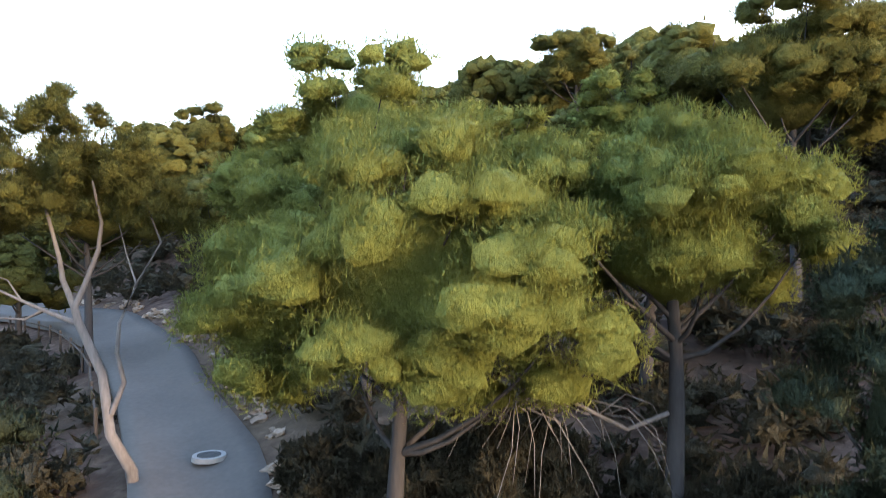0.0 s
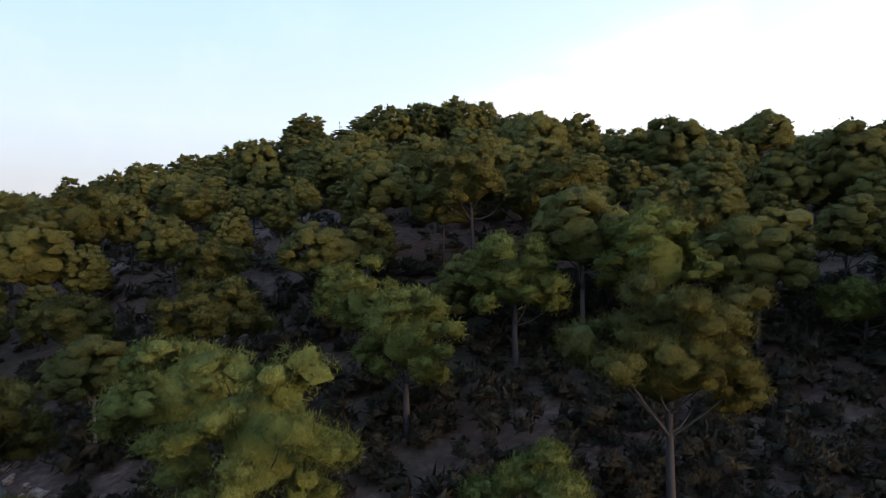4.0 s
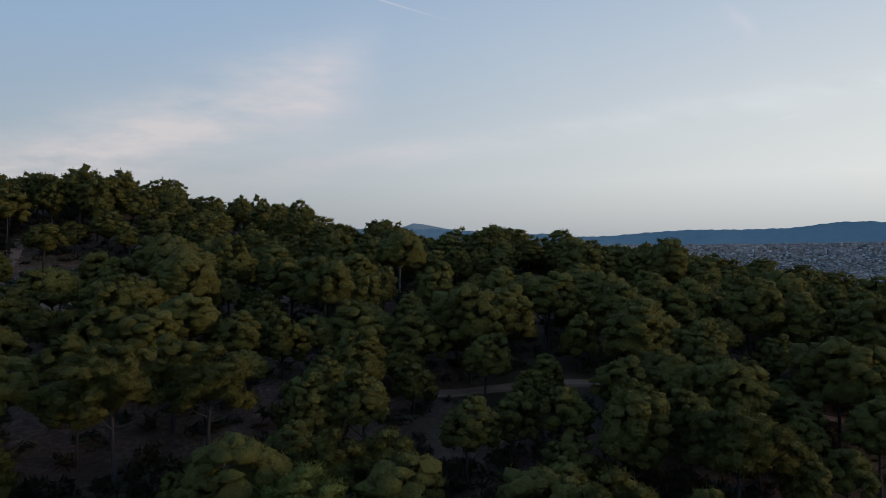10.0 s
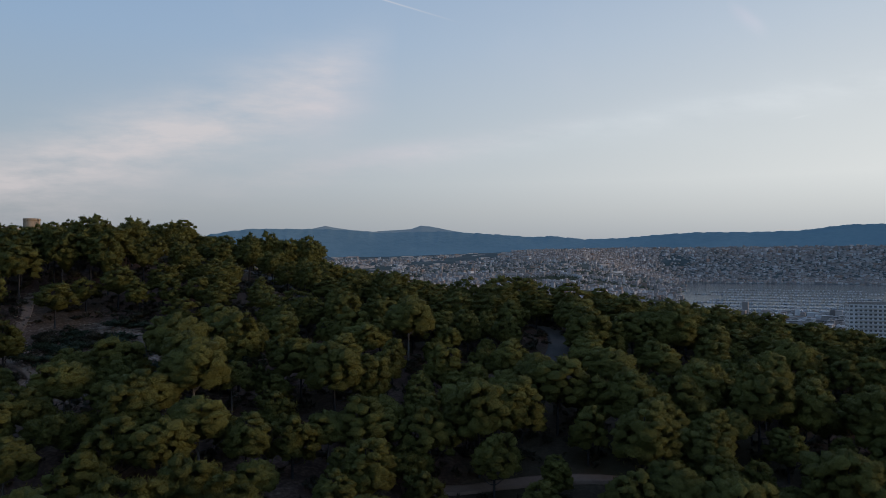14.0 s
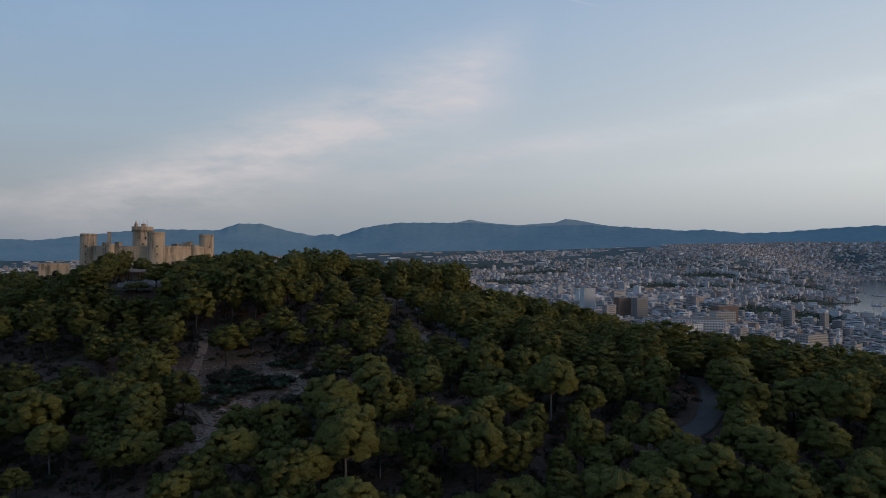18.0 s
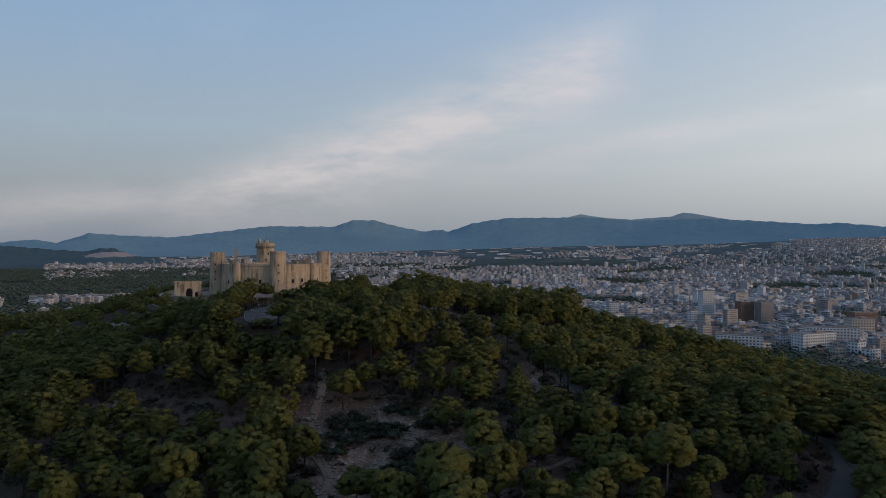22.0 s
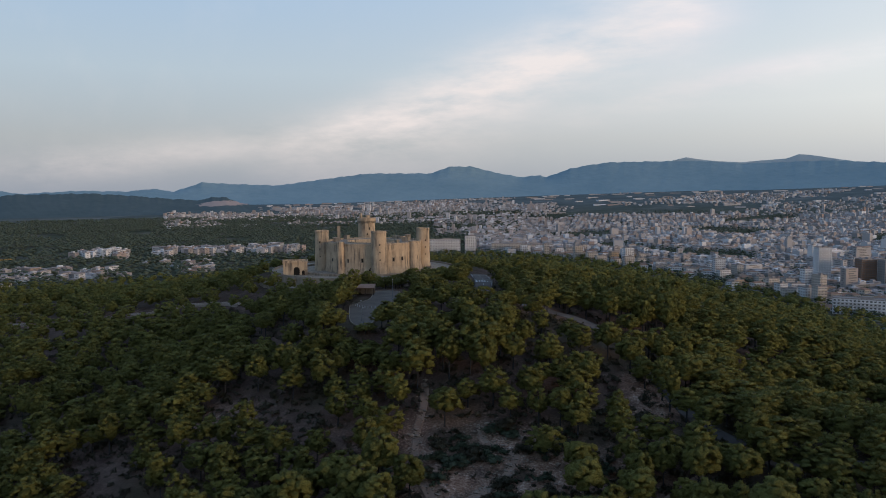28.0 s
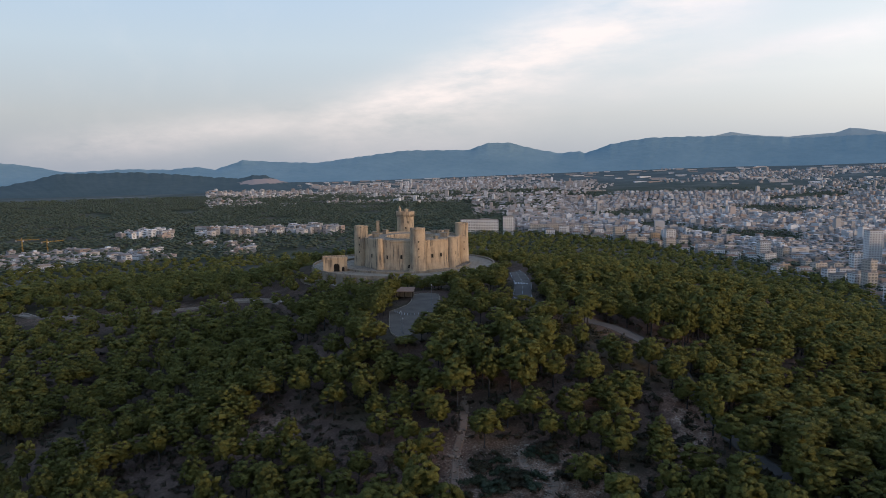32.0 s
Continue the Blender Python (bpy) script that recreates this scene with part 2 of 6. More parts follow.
def ground_material():
    m, nt, b = material("dry_hillside_soil", 0.97)
    p = position(nt)
    big, mid, small = noise_node(nt, p, 0.035, 4.0), noise_node(nt, p, 0.22, 5.0), noise_node(nt, p, 2.2, 5.0)
    soil = ramp_node(nt, math_node(nt, "MULTIPLY_ADD", small, 0.6, math_node(nt, "MULTIPLY", mid, 0.5), True),
                     [(0.3, (0.042, 0.026, 0.019)), (0.52, (0.078, 0.049, 0.036)), (0.70, (0.15, 0.10, 0.072)), (0.86, (0.32, 0.24, 0.18))])
    grass = mix_color(nt, mid, (0.034, 0.030, 0.016), (0.064, 0.050, 0.028))
    col = mix_color(nt, math_node(nt, "MULTIPLY_ADD", big, 5.0, -2.3, True), soil, grass)
    # bare stony soil of the clearing and of the rocky patches
    rag = math_node(nt, "MULTIPLY_ADD", noise_node(nt, p, 0.16, 6.0, 0.65), 5.0, -1.9, True)
    bare = ramp_node(nt, math_node(nt, "MULTIPLY_ADD", small, 0.7, math_node(nt, "MULTIPLY", noise_node(nt, p, 0.5, 4.0), 0.45), True),
                     [(0.35, (0.06, 0.032, 0.022)), (0.50, (0.15, 0.086, 0.056)), (0.64, (0.25, 0.16, 0.11)), (0.80, (0.48, 0.365, 0.28))])
    for cx, cy, rx, ry in ((-24, 119, 28, 20), (-91, 138, 10, 8), (-312, 320, 30, 16), (-262, 276, 60, 12), (-130, 146, 14, 8), (30, 397, 18, 8), (6, 158, 6, 18)):
        off = nt.nodes.new("ShaderNodeVectorMath")
        off.operation = "MULTIPLY_ADD"
        nt.links.new(p, off.inputs[0])
        off.inputs[1].default_value, off.inputs[2].default_value = (1 / rx, 1 / ry, 0), (-cx / rx, -cy / ry, 0)
        ln = nt.nodes.new("ShaderNodeVectorMath")
        ln.operation = "LENGTH"
        nt.links.new(off.outputs[0], ln.inputs[0])
        inside = math_node(nt, "MULTIPLY", math_node(nt, "SUBTRACT", 1.3, ln.outputs["Value"], None, True), rag)
        col = mix_color(nt, math_node(nt, "MULTIPLY", inside, 2.0, None, True), col, bare)
    # valley floor: scrub and fields, hazed with distance
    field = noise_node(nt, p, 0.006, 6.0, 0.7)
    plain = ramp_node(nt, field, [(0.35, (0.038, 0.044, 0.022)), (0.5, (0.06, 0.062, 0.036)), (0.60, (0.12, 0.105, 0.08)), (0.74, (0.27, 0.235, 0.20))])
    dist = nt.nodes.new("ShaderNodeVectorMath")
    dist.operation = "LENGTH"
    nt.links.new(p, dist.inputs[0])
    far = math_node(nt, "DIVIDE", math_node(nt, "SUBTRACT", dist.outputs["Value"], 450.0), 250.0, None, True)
    # Past 2600 m the field colours themselves carry haze, turning bluer and paler.
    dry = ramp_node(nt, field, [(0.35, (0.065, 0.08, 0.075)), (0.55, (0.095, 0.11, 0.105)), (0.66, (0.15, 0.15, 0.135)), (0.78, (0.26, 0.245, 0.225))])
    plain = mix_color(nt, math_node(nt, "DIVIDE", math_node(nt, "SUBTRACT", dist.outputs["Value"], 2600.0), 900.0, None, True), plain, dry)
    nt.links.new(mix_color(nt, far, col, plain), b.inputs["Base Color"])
    bump(nt, b, small, 0.8, 0.15)
    return m


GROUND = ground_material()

# ---- shape helpers ----
RNG = np.random.default_rng(7)


def mesh_from(name, verts, faces, mats=(), smooth=False, mat_index=None):
    """A mesh from numpy arrays; faces of one size each or a list of them."""
    me = bpy.data.meshes.new(name)
    groups = faces if isinstance(faces, list) else [faces]
    groups = [np.asarray(g) for g in groups if len(g)]
    me.vertices.add(len(verts))
    me.vertices.foreach_set("co", np.asarray(verts, np.float32).ravel())
    loops = np.concatenate([g.ravel() for g in groups])
    sizes = np.concatenate([np.full(len(g), g.shape[1]) for g in groups])
    me.loops.add(len(loops))
    me.loops.foreach_set("vertex_index", loops.astype(np.int32))
    me.polygons.add(len(sizes))
    me.polygons.foreach_set("loop_start", np.concatenate([[0], np.cumsum(sizes)[:-1]]).astype(np.int32))
    if mat_index is not None:
        me.polygons.foreach_set("material_index", np.asarray(mat_index, np.int32))
    for m in mats:
        me.materials.append(m)
    me.update(calc_edges=True)
    me.polygons.foreach_set("use_smooth", np.full(len(sizes), bool(smooth)))
    return me


def part_mesh(name, me, parent, label=""):
    ob = new(name, me)
    ob.parent = parent
    return tagged(ob, label)


def part(name, bm, mat, parent, label="", smooth=False):
    me = bpy.data.meshes.new(name)
    bm.to_mesh(me)
    bm.free()
    me.materials.append(mat)
    if smooth:
        for p in me.polygons:
            p.use_smooth = True
    return part_mesh(name, me, parent, label)


def box(bm, cx, cy, cz, sx, sy, sz, rz=0.0):
    """A box centred at cx, cy, with its foot at cz."""
    m = Matrix.Translation((cx, cy, cz + sz / 2)) @ Matrix.Rotation(rz, 4, "Z") @ Matrix.Diagonal((sx, sy, sz, 1))
    return bmesh.ops.create_cube(bm, size=1.0, matrix=m)["verts"]


def revolve(bm, profile, segs, cx=0.0, cy=0.0, a0=0.0, a1=2 * math.pi):
    """Turns (radius, height) pairs about the upright axis."""
    full = abs(a1 - a0 - 2 * math.pi) < 1e-6
    n = segs if full else segs + 1
    rings = [[bm.verts.new((cx + r * math.cos(a0 + (a1 - a0) * i / segs), cy + r * math.sin(a0 + (a1 - a0) * i / segs), z)) for i in range(n)] for r, z in profile]
    for ra, rb in zip(rings, rings[1:]):
        for i in range(segs):
            j = (i + 1) % n
            bm.faces.new((ra[i], ra[j], rb[j], rb[i]))
    return rings


def tube_arrays(points, radii, sides=7):
    """Vertices and quads of a tapered tube through points."""
    pts = np.asarray(points, float)
    verts, faces = [], []
    t = np.gradient(pts, axis=0)
    t /= np.linalg.norm(t, axis=1)[:, None] + 1e-9
    ref = np.where(np.abs(t[:, 2:3]) > 0.9, [[1.0, 0, 0]], [[0, 0, 1.0]])
    s = np.cross(t, ref)
    s /= np.linalg.norm(s, axis=1)[:, None] + 1e-9
    w = np.cross(t, s)
    a = np.arange(sides) * 2 * np.pi / sides
    ring = s[:, None] * np.cos(a)[None, :, None] + w[:, None] * np.sin(a)[None, :, None]
    verts = (pts[:, None] + ring * np.asarray(radii)[:, None, None]).reshape(-1, 3)
    i = np.arange(len(pts) - 1)[:, None] * sides
    j = np.arange(sides)[None]
    k = (j + 1) % sides
    faces = np.stack([i + j, i + k, i + sides + k, i + sides + j], -1).reshape(-1, 4)
    return verts, faces


class Build:
    """Collects pieces of geometry into one mesh."""

    def __init__(self):
        self.v, self.tri, self.quad, self.nrm, self.n = [], [], [], [], 0

    def add(self, v, f, nrm=None):
        v, f = np.asarray(v), np.asarray(f)
        self.v.append(v)
        if nrm is not None:
            self.nrm.append(nrm)
        (self.tri if f.shape[1] == 3 else self.quad).append(f + self.n)
        self.n += len(v)

    def mesh(self, name, mat, smooth=False):
        groups = [np.concatenate(g) for g in (self.tri, self.quad) if g]
        me = mesh_from(name, np.concatenate(self.v), groups, [mat], smooth or bool(self.nrm))
        if self.nrm:
            att = me.attributes.new("custom_normal", "FLOAT_VECTOR", "POINT")
            att.data.foreach_set("vector", np.concatenate(self.nrm).astype(np.float32).ravel())
        return me


def ico(sub):
    bm = bmesh.new()
    bmesh.ops.create_icosphere(bm, subdivisions=sub, radius=1.0)
    v = np.array([x.co[:] for x in bm.verts])
    f = np.array([[x.index for x in p.verts] for p in bm.faces])
    bm.free()
    return v, f


ICO1, ICO2 = ico(1), ico(2)
OCT = (np.array([(1, 0, 0), (-1, 0, 0), (0, 1, 0), (0, -1, 0), (0, 0, 1), (0, 0, -1.0)]), np.array([(0, 2, 4), (2, 1, 4), (1, 3, 4), (3, 0, 4), (2, 0, 5), (1, 2, 5), (3, 1, 5), (0, 3, 5)]))


# ---- ground ----
HILL = [(-4, 276, 220, 93.0), (128, 312, 80, -25.1), (-400, 348, 130, 33.7), (40, 60, 34, 5.1), (-160, 340, 34, 12.2), (200, 160, 34, -6.2),
        (48, 188, 24, -10.5), (0, 340, 34, -7.9), (-160, 180, 50, -6.1), (-64, 34, 24, -4.2), (272, 312, 80, -18.2), (120, 80, 34, 5.9),
        (-34, 196, 26, 5.6), (-22, 76, 24, 3.8), (-256, 72, 80, 5.2), (-8, -36, 24, 4.5), (48, 132, 24, 2.5), (90, 216, 24, -6.5),
        (224, 504, 130, -17.7), (-92, 370, 24, 3.9), (300, 100, 34, -12.5), (-50, 258, 24, 2.1), (-92, 202, 24, 4.5), (48, 328, 24, -3.5), (2, 224, 26, -3.2), (-26, 164, 20, 1.2),
        (-46, 164, 16, 2.4), (-92, 148, 26, 3.0), (-48, 60, 15, 1.8), (16, 79, 15, -1.3), (90, 106, 30, 1.7), (28, 262, 30, -4.2)]
CASTLE = (-120.0, 324.7)
TERRACE = (-123.5, 322.5)


def smooth(a, b, x):
    t = np.clip((x - a) / (b - a), 0, 1)
    return t * t * (3 - 2 * t)


def wavy(x, y, s):
    return np.sin(x / s + 1.3 * np.sin(y / s * 0.7)) * np.cos(y / s * 1.1 + 0.9 * np.sin(x / s * 0.8))


def ground_z(x, y):
    x, y = np.asarray(x, float), np.asarray(y, float)
    d = np.hypot(x, y)
    az = np.degrees(np.arctan2(x, y))
    z = 25 + np.interp(az, [-60, -25, -10, 5, 10, 15, 22, 30], [35, 45, 78, 112, 115, 128, 148, 162]) * smooth(1900, 4500, d)
    for hx, hy, s, h in HILL:
        z = z + h * np.exp(-((x - hx) ** 2 + (y - hy) ** 2) / (2 * s * s))
    z = z + (0.5 * wavy(x, y, 9.0) + 0.35 * wavy(y, x, 4.1)) * smooth(30, 70, d) * smooth(700, 400, d)
    r = np.hypot(x - TERRACE[0], y - TERRACE[1])
    z = z + (107.0 - z) * smooth(66, 47, r)
    along = np.clip(((x + 68) * -13 + (y - 175) * 57) / (13 ** 2 + 57 ** 2), 0, 1)
    z = z + (114.3 - z) * smooth(17, 9.5, np.hypot(x + 68 + 13 * along, y - 175 - 57 * along))
    # the coast and the harbour basin
    coast = smooth(24, 34, az) * smooth(600, 950, d)
    z = z - np.maximum(z - 3.5, 0) * coast * smooth(4450, 3800, d)
    basin = smooth(31.0, 33.5, az + 1.5 * np.sin(d / 90)) * smooth(1480, 1540, d) * smooth(3700, 3500, d)
    return z - basin * 9


def graded(lo, hi, n, fine, centre):
    t = np.linspace(-1, 1, n)
    k = 5.6
    s = np.sinh(k * t) / np.sinh(k)
    out = np.where(s < 0, centre + s * (centre - lo), centre + s * (hi - centre))
    return out


gx, gy = graded(-5200, 5200, 260, 2, 0), graded(-2500, 5200, 280, 2, 60)
X, Y = np.meshgrid(gx, gy)
gv = np.stack([X, Y, ground_z(X, Y)], -1).reshape(-1, 3)
ii, jj = np.meshgrid(np.arange(len(gx) - 1), np.arange(len(gy) - 1))
q = (jj * len(gx) + ii).ravel()
gf = np.stack([q, q + 1, q + 1 + len(gx), q + len(gx)], -1)
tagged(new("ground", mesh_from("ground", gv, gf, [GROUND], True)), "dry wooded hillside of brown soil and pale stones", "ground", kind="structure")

WATER, wnt, wb = material("harbour_water", 0.16)
wb.inputs["Base Color"].default_value = (0.03, 0.045, 0.055, 1)
bump(wnt, wb, noise_node(wnt, position(wnt), 0.4, 3.0), 0.06, 0.2)
bm = bmesh.new()
bmesh.ops.create_grid(bm, x_segments=8, y_segments=8, size=0.5, matrix=Matrix.Translation((1900, 2050, 0)) @ Matrix.Diagonal((2800, 2800, 1, 1)))
me = bpy.data.meshes.new("water")
bm.to_mesh(me)
bm.free()
me.materials.append(WATER)
tagged(new("water", me), "calm pale harbour water at dusk", "water", kind="structure")

# ---- mountains ----
RIDGE = [(-52, 0.5), (-49.6, 0.66), (-48, 0.46), (-45.6, -0.05), (-41.8, 0.16), (-38.7, 0.08), (-36.9, 0.28), (-35.4, 0.05), (-33.3, 0.77), (-31.2, 0.62),
         (-27.6, 0.5), (-25.4, 0.8), (-22.2, 1.22), (-20.4, 1.43), (-15.3, 1.42), (-13.9, 1.95), (-12.1, 1.97), (-10.1, 1.45), (-8.05, 1.06),
         (-6.5, 1.22), (-6.05, 1.03), (-4.1, 1.71), (-2.8, 1.95), (-1.1, 2.17), (1.8, 2.19), (5.0, 2.18), (6.5, 2.11), (8.8, 1.90), (10.6, 1.93),
         (12.7, 1.98), (14.7, 2.0), (18.5, 1.75), (21.7, 1.5), (23.0, 1.6), (25.8, 1.3), (28.4, 1.35), (31.5, 1.6), (34.4, 1.75), (38.4, 1.7),
         (41.5, 1.75), (44.4, 2.1), (46.4, 2.1), (52, 1.6)]
FOOTHILL = [(-52, -0.9), (-49.8, -0.95), (-47.7, -0.54), (-46.3, -0.12), (-41.1, -0.06), (-38.7, -0.22), (-35.5, -0.52), (-33.4, -0.64), (-32.7, -0.38),
            (-31.6, -0.44), (-30.3, -0.95), (-27.7, -1.3), (-24, -2.2)]

FAR_PEAKS = [(-1.5, 1.5), (1.5, 2.0), (3.6, 2.2), (4.7, 2.46), (5.3, 2.35), (6.6, 2.15), (8.6, 2.0), (10.2, 2.12), (11.6, 2.2), (12.5, 2.5), (13.3, 2.42), (14.4, 2.2), (16.0, 1.9), (18.5, 1.5)]


def range_mesh(name, profile, r_foot, r_ridge, eye, foot_z, mat, rough, rows=26, cols=620):
    """A range from a foot line to its ridge, with spurs and gullies running down."""
    az = np.linspace(profile[0][0], profile[-1][0], cols)
    elv = np.interp(az, [p[0] for p in profile], [p[1] for p in profile])
    top = eye + r_ridge * np.tan(np.radians(elv)) + rough * 0.035 * (np.sin(az * 4.1) + np.sin(az * 7.7 + 1.0) + 0.5 * np.sin(az * 15.3 + 2.0 * np.sin(az)))
    soft = np.convolve(np.pad(top, 20, mode="edge"), np.ones(41) / 41, "valid")
    spur = np.sin(az * 1.9 + 1.4 * np.sin(az * 0.53)) + 0.55 * np.sin(az * 4.7 + 2.0 * np.sin(az * 0.9)) + 0.3 * np.sin(az * 9.1 + 1.0)
    vs = []
    for k in range(rows + 1):
        t = k / rows
        bend = az + 0.9 * np.sin(t * 3.0 + az * 0.3)
        fine = 0.4 * np.sin(bend * 6.3 + t * 5) + 0.25 * np.sin(bend * 13.0 - t * 6)
        body = np.interp(bend, az, spur)
        r = r_foot + (r_ridge - r_foot) * t + rough * 0.07 * (body + 0.5 * fine) * math.sin(math.pi * t) ** 0.8
        crest = soft + (top - soft) * t ** 4
        z = foot_z + (crest - foot_z) * t ** 1.15 + rough * 0.03 * (body + fine) * math.sin(math.pi * t)
        a = np.radians(az)
        vs.append(np.stack([r * np.sin(a), r * np.cos(a), z], -1))
    i, j = np.meshgrid(np.arange(cols - 1), np.arange(rows))
    q = (j * cols + i).ravel()
    return mesh_from(name, np.concatenate(vs), np.stack([q, q + 1, q + 1 + cols, q + cols], -1), [mat], True)


# Distance haze is put into the mountains' colour as blue, palest on the peaks.
HAZED_HILL = surface("haze_blue_mountain", (0.145, 0.225, 0.255), (0.225, 0.305, 0.32), 0.003, 1.0, 0.022, 9.0, (1, 1, 2.5))
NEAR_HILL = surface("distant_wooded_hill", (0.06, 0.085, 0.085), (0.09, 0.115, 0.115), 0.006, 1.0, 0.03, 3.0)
HAZED_PEAK = surface("haze_pale_peaks", (0.33, 0.42, 0.46), (0.39, 0.47, 0.50), 0.002, 1.0, 0.02, 6.0)
tagged(new("backdrop_peaks", range_mesh("backdrop_peaks", FAR_PEAKS, 4860, 4930, 146, 70, HAZED_PEAK, 10)), "far peaks behind the mountain range, coloured pale for haze", "mountains", kind="structure")
tagged(new("backdrop_mountains", range_mesh("backdrop_mountains", RIDGE, 4350, 4820, 146, 70, HAZED_HILL, 38)), "mountain range along the horizon with blue haze in its colour", "mountains", kind="structure")
# the pale scar of an open quarry on the wooded hill
hnt = NEAR_HILL.node_tree
hb = hnt.nodes["Principled BSDF"]
was = hb.inputs["Base Color"].links[0].from_socket
near_scar = hnt.nodes.new("ShaderNodeVectorMath")
near_scar.operation = "MULTIPLY_ADD"
hnt.links.new(position(hnt), near_scar.inputs[0])
near_scar.inputs[1].default_value, near_scar.inputs[2].default_value = (1 / 95, 1 / 260, 1 / 15), (1935 / 95, -3095 / 260, -90 / 15)
scar_len = hnt.nodes.new("ShaderNodeVectorMath")
scar_len.operation = "LENGTH"
hnt.links.new(near_scar.outputs[0], scar_len.inputs[0])
ragged = math_node(hnt, "MULTIPLY_ADD", noise_node(hnt, position(hnt), 0.03, 4.0), 1.2, -0.6)
scar = math_node(hnt, "MULTIPLY", math_node(hnt, "SUBTRACT", 1.0, math_node(hnt, "ADD", scar_len.outputs["Value"], ragged), None, True), 5.0, None, True)
hnt.links.new(mix_color(hnt, scar, was, (0.36, 0.27, 0.225)), hb.inputs["Base Color"])
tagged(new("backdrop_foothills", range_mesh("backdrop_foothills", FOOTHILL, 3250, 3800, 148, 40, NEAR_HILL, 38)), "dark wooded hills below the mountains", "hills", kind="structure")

# ---- roads and paths ----
def curve_points(ctrl, step):
    c = np.asarray(ctrl, float)
    c = np.concatenate([[2 * c[0] - c[1]], c, [2 * c[-1] - c[-2]]])
    out = []
    for k in range(1, len(c) - 2):
        n = max(2, int(np.linalg.norm(c[k + 1] - c[k]) / step))
        t = np.arange(n)[:, None] / n
        p0, p1, p2, p3 = c[k - 1], c[k], c[k + 1], c[k + 2]
        out.append(0.5 * (2 * p1 + (p2 - p0) * t + (2 * p0 - 5 * p1 + 4 * p2 - p3) * t ** 2 + (3 * p1 - p0 - 3 * p2 + p3) * t ** 3))
    return np.concatenate(out + [c[-2:-1]])


def ribbon(ctrl, width, lift, step=1.2, across=6, edge=0.0, offset=0.0, drop=0.5):
    """A strip that lies on the ground along a line, with closed sides."""
    p = curve_points(ctrl, step)
    t = np.gradient(p, axis=0)
    t /= np.linalg.norm(t, axis=1)[:, None]
    nrm = np.stack([t[:, 1], -t[:, 0]], -1)
    s = np.linspace(-0.5, 0.5, across + 1)
    w = width * (1 + edge * (0.5 * np.sin(np.arange(len(p)) * 0.7) + 0.5 * np.sin(np.arange(len(p)) * 0.31)))
    xy = p[:, None] + nrm[:, None] * (offset + s[None, :, None] * w[:, None, None])
    z = ground_z(xy[..., 0], xy[..., 1])
    z = np.maximum(z, z.mean(1, keepdims=True)) + lift
    top = np.concatenate([xy, z[..., None]], -1)
    low = top[:, [0, -1]].copy()
    low[..., 2] -= drop
    rows = np.concatenate([low[:, :1], top, low[:, 1:]], 1)
    n = rows.shape[1]
    i, j = np.meshgrid(np.arange(n - 1), np.arange(len(p) - 1))
    q = (j * n + i).ravel()
    return rows.reshape(-1, 3), np.stack([q, q + n, q + n + 1, q + 1], -1)


START_ROAD = [(6, -14), (-1, 3), (-7.6, 11.3), (-11.9, 16.3), (-13.8, 18.0), (-18.7, 22.0), (-22.1, 24.8), (-27.5, 28.3), (-36, 33), (-45, 36), (-56, 36), (-70, 30)]
WALL_TRACK = [(-348, 293), (-310, 278), (-261, 272), (-229, 269.5), (-199, 273), (-183, 272), (-157, 262)]
TRACK = surface("pale_track", (0.24, 0.18, 0.13), (0.42, 0.335, 0.26), 0.3, 0.95, 5, 0.02)
ROADS = [("road_start", START_ROAD, 3.3, ASPHALT, "grey worn asphalt lane through the pines"),
         ("road_contour", [(14, 73), (22.2, 72.6), (26.5, 72), (30.2, 71.3), (42, 68), (56, 63), (70, 57)], 1.9, PALE_PATH, "pale lane along the wooded slope"),
         ("road_bend", [(0, 196), (2.7, 188), (8.2, 170), (14, 151), (21.8, 138), (30, 133), (40, 136), (50, 135), (54.6, 128.4), (52.5, 119.5), (45.7, 107.3), (36, 101)], 4.0, ASPHALT, "grey lane bending between pines"),
         ("road_castle", [(-70, 330), (-66, 315), (-58, 282), (-50, 251), (-44, 224), (-32, 209), (-12, 203), (0, 196)], 6.6, ASPHALT, "asphalt road with white lines beside the castle"),
         ("path_wall", WALL_TRACK, 3.0, TRACK, "pale walled track across the slope"),
         ("path_clearing", [(-44, 150), (-42, 142), (-41, 133), (-37.5, 121), (-32, 112), (-31, 103)], 1.7, PALE_PATH, "trodden stony footpath through the clearing"),
         ("path_cross", [(-28, 137), (-26, 131), (-20, 128), (-20, 124), (-22.6, 118), (-29, 110)], 1.5, PALE_PATH, "thin earth footpath over the clearing"),
         ("path_lower", [(-33, 101.7), (-24, 103.8), (-16, 106.6), (-4, 111), (6, 118), (14, 128)], 1.2, PALE_PATH, "thin earth footpath below the clearing")]
for nm, ctrl, width, mat, label in ROADS:
    v_, f_ = ribbon(ctrl, width, 0.10 if width > 1.8 else 0.04, edge=0.06 if width > 1.8 else 0.2)
    tagged(new(nm, mesh_from(nm, v_, f_, [mat], True)), label, "road", kind="structure")
WHITE_PAINT = surface("white_road_paint", (0.28, 0.275, 0.265), (0.5, 0.49, 0.475), 2.0, 0.8)
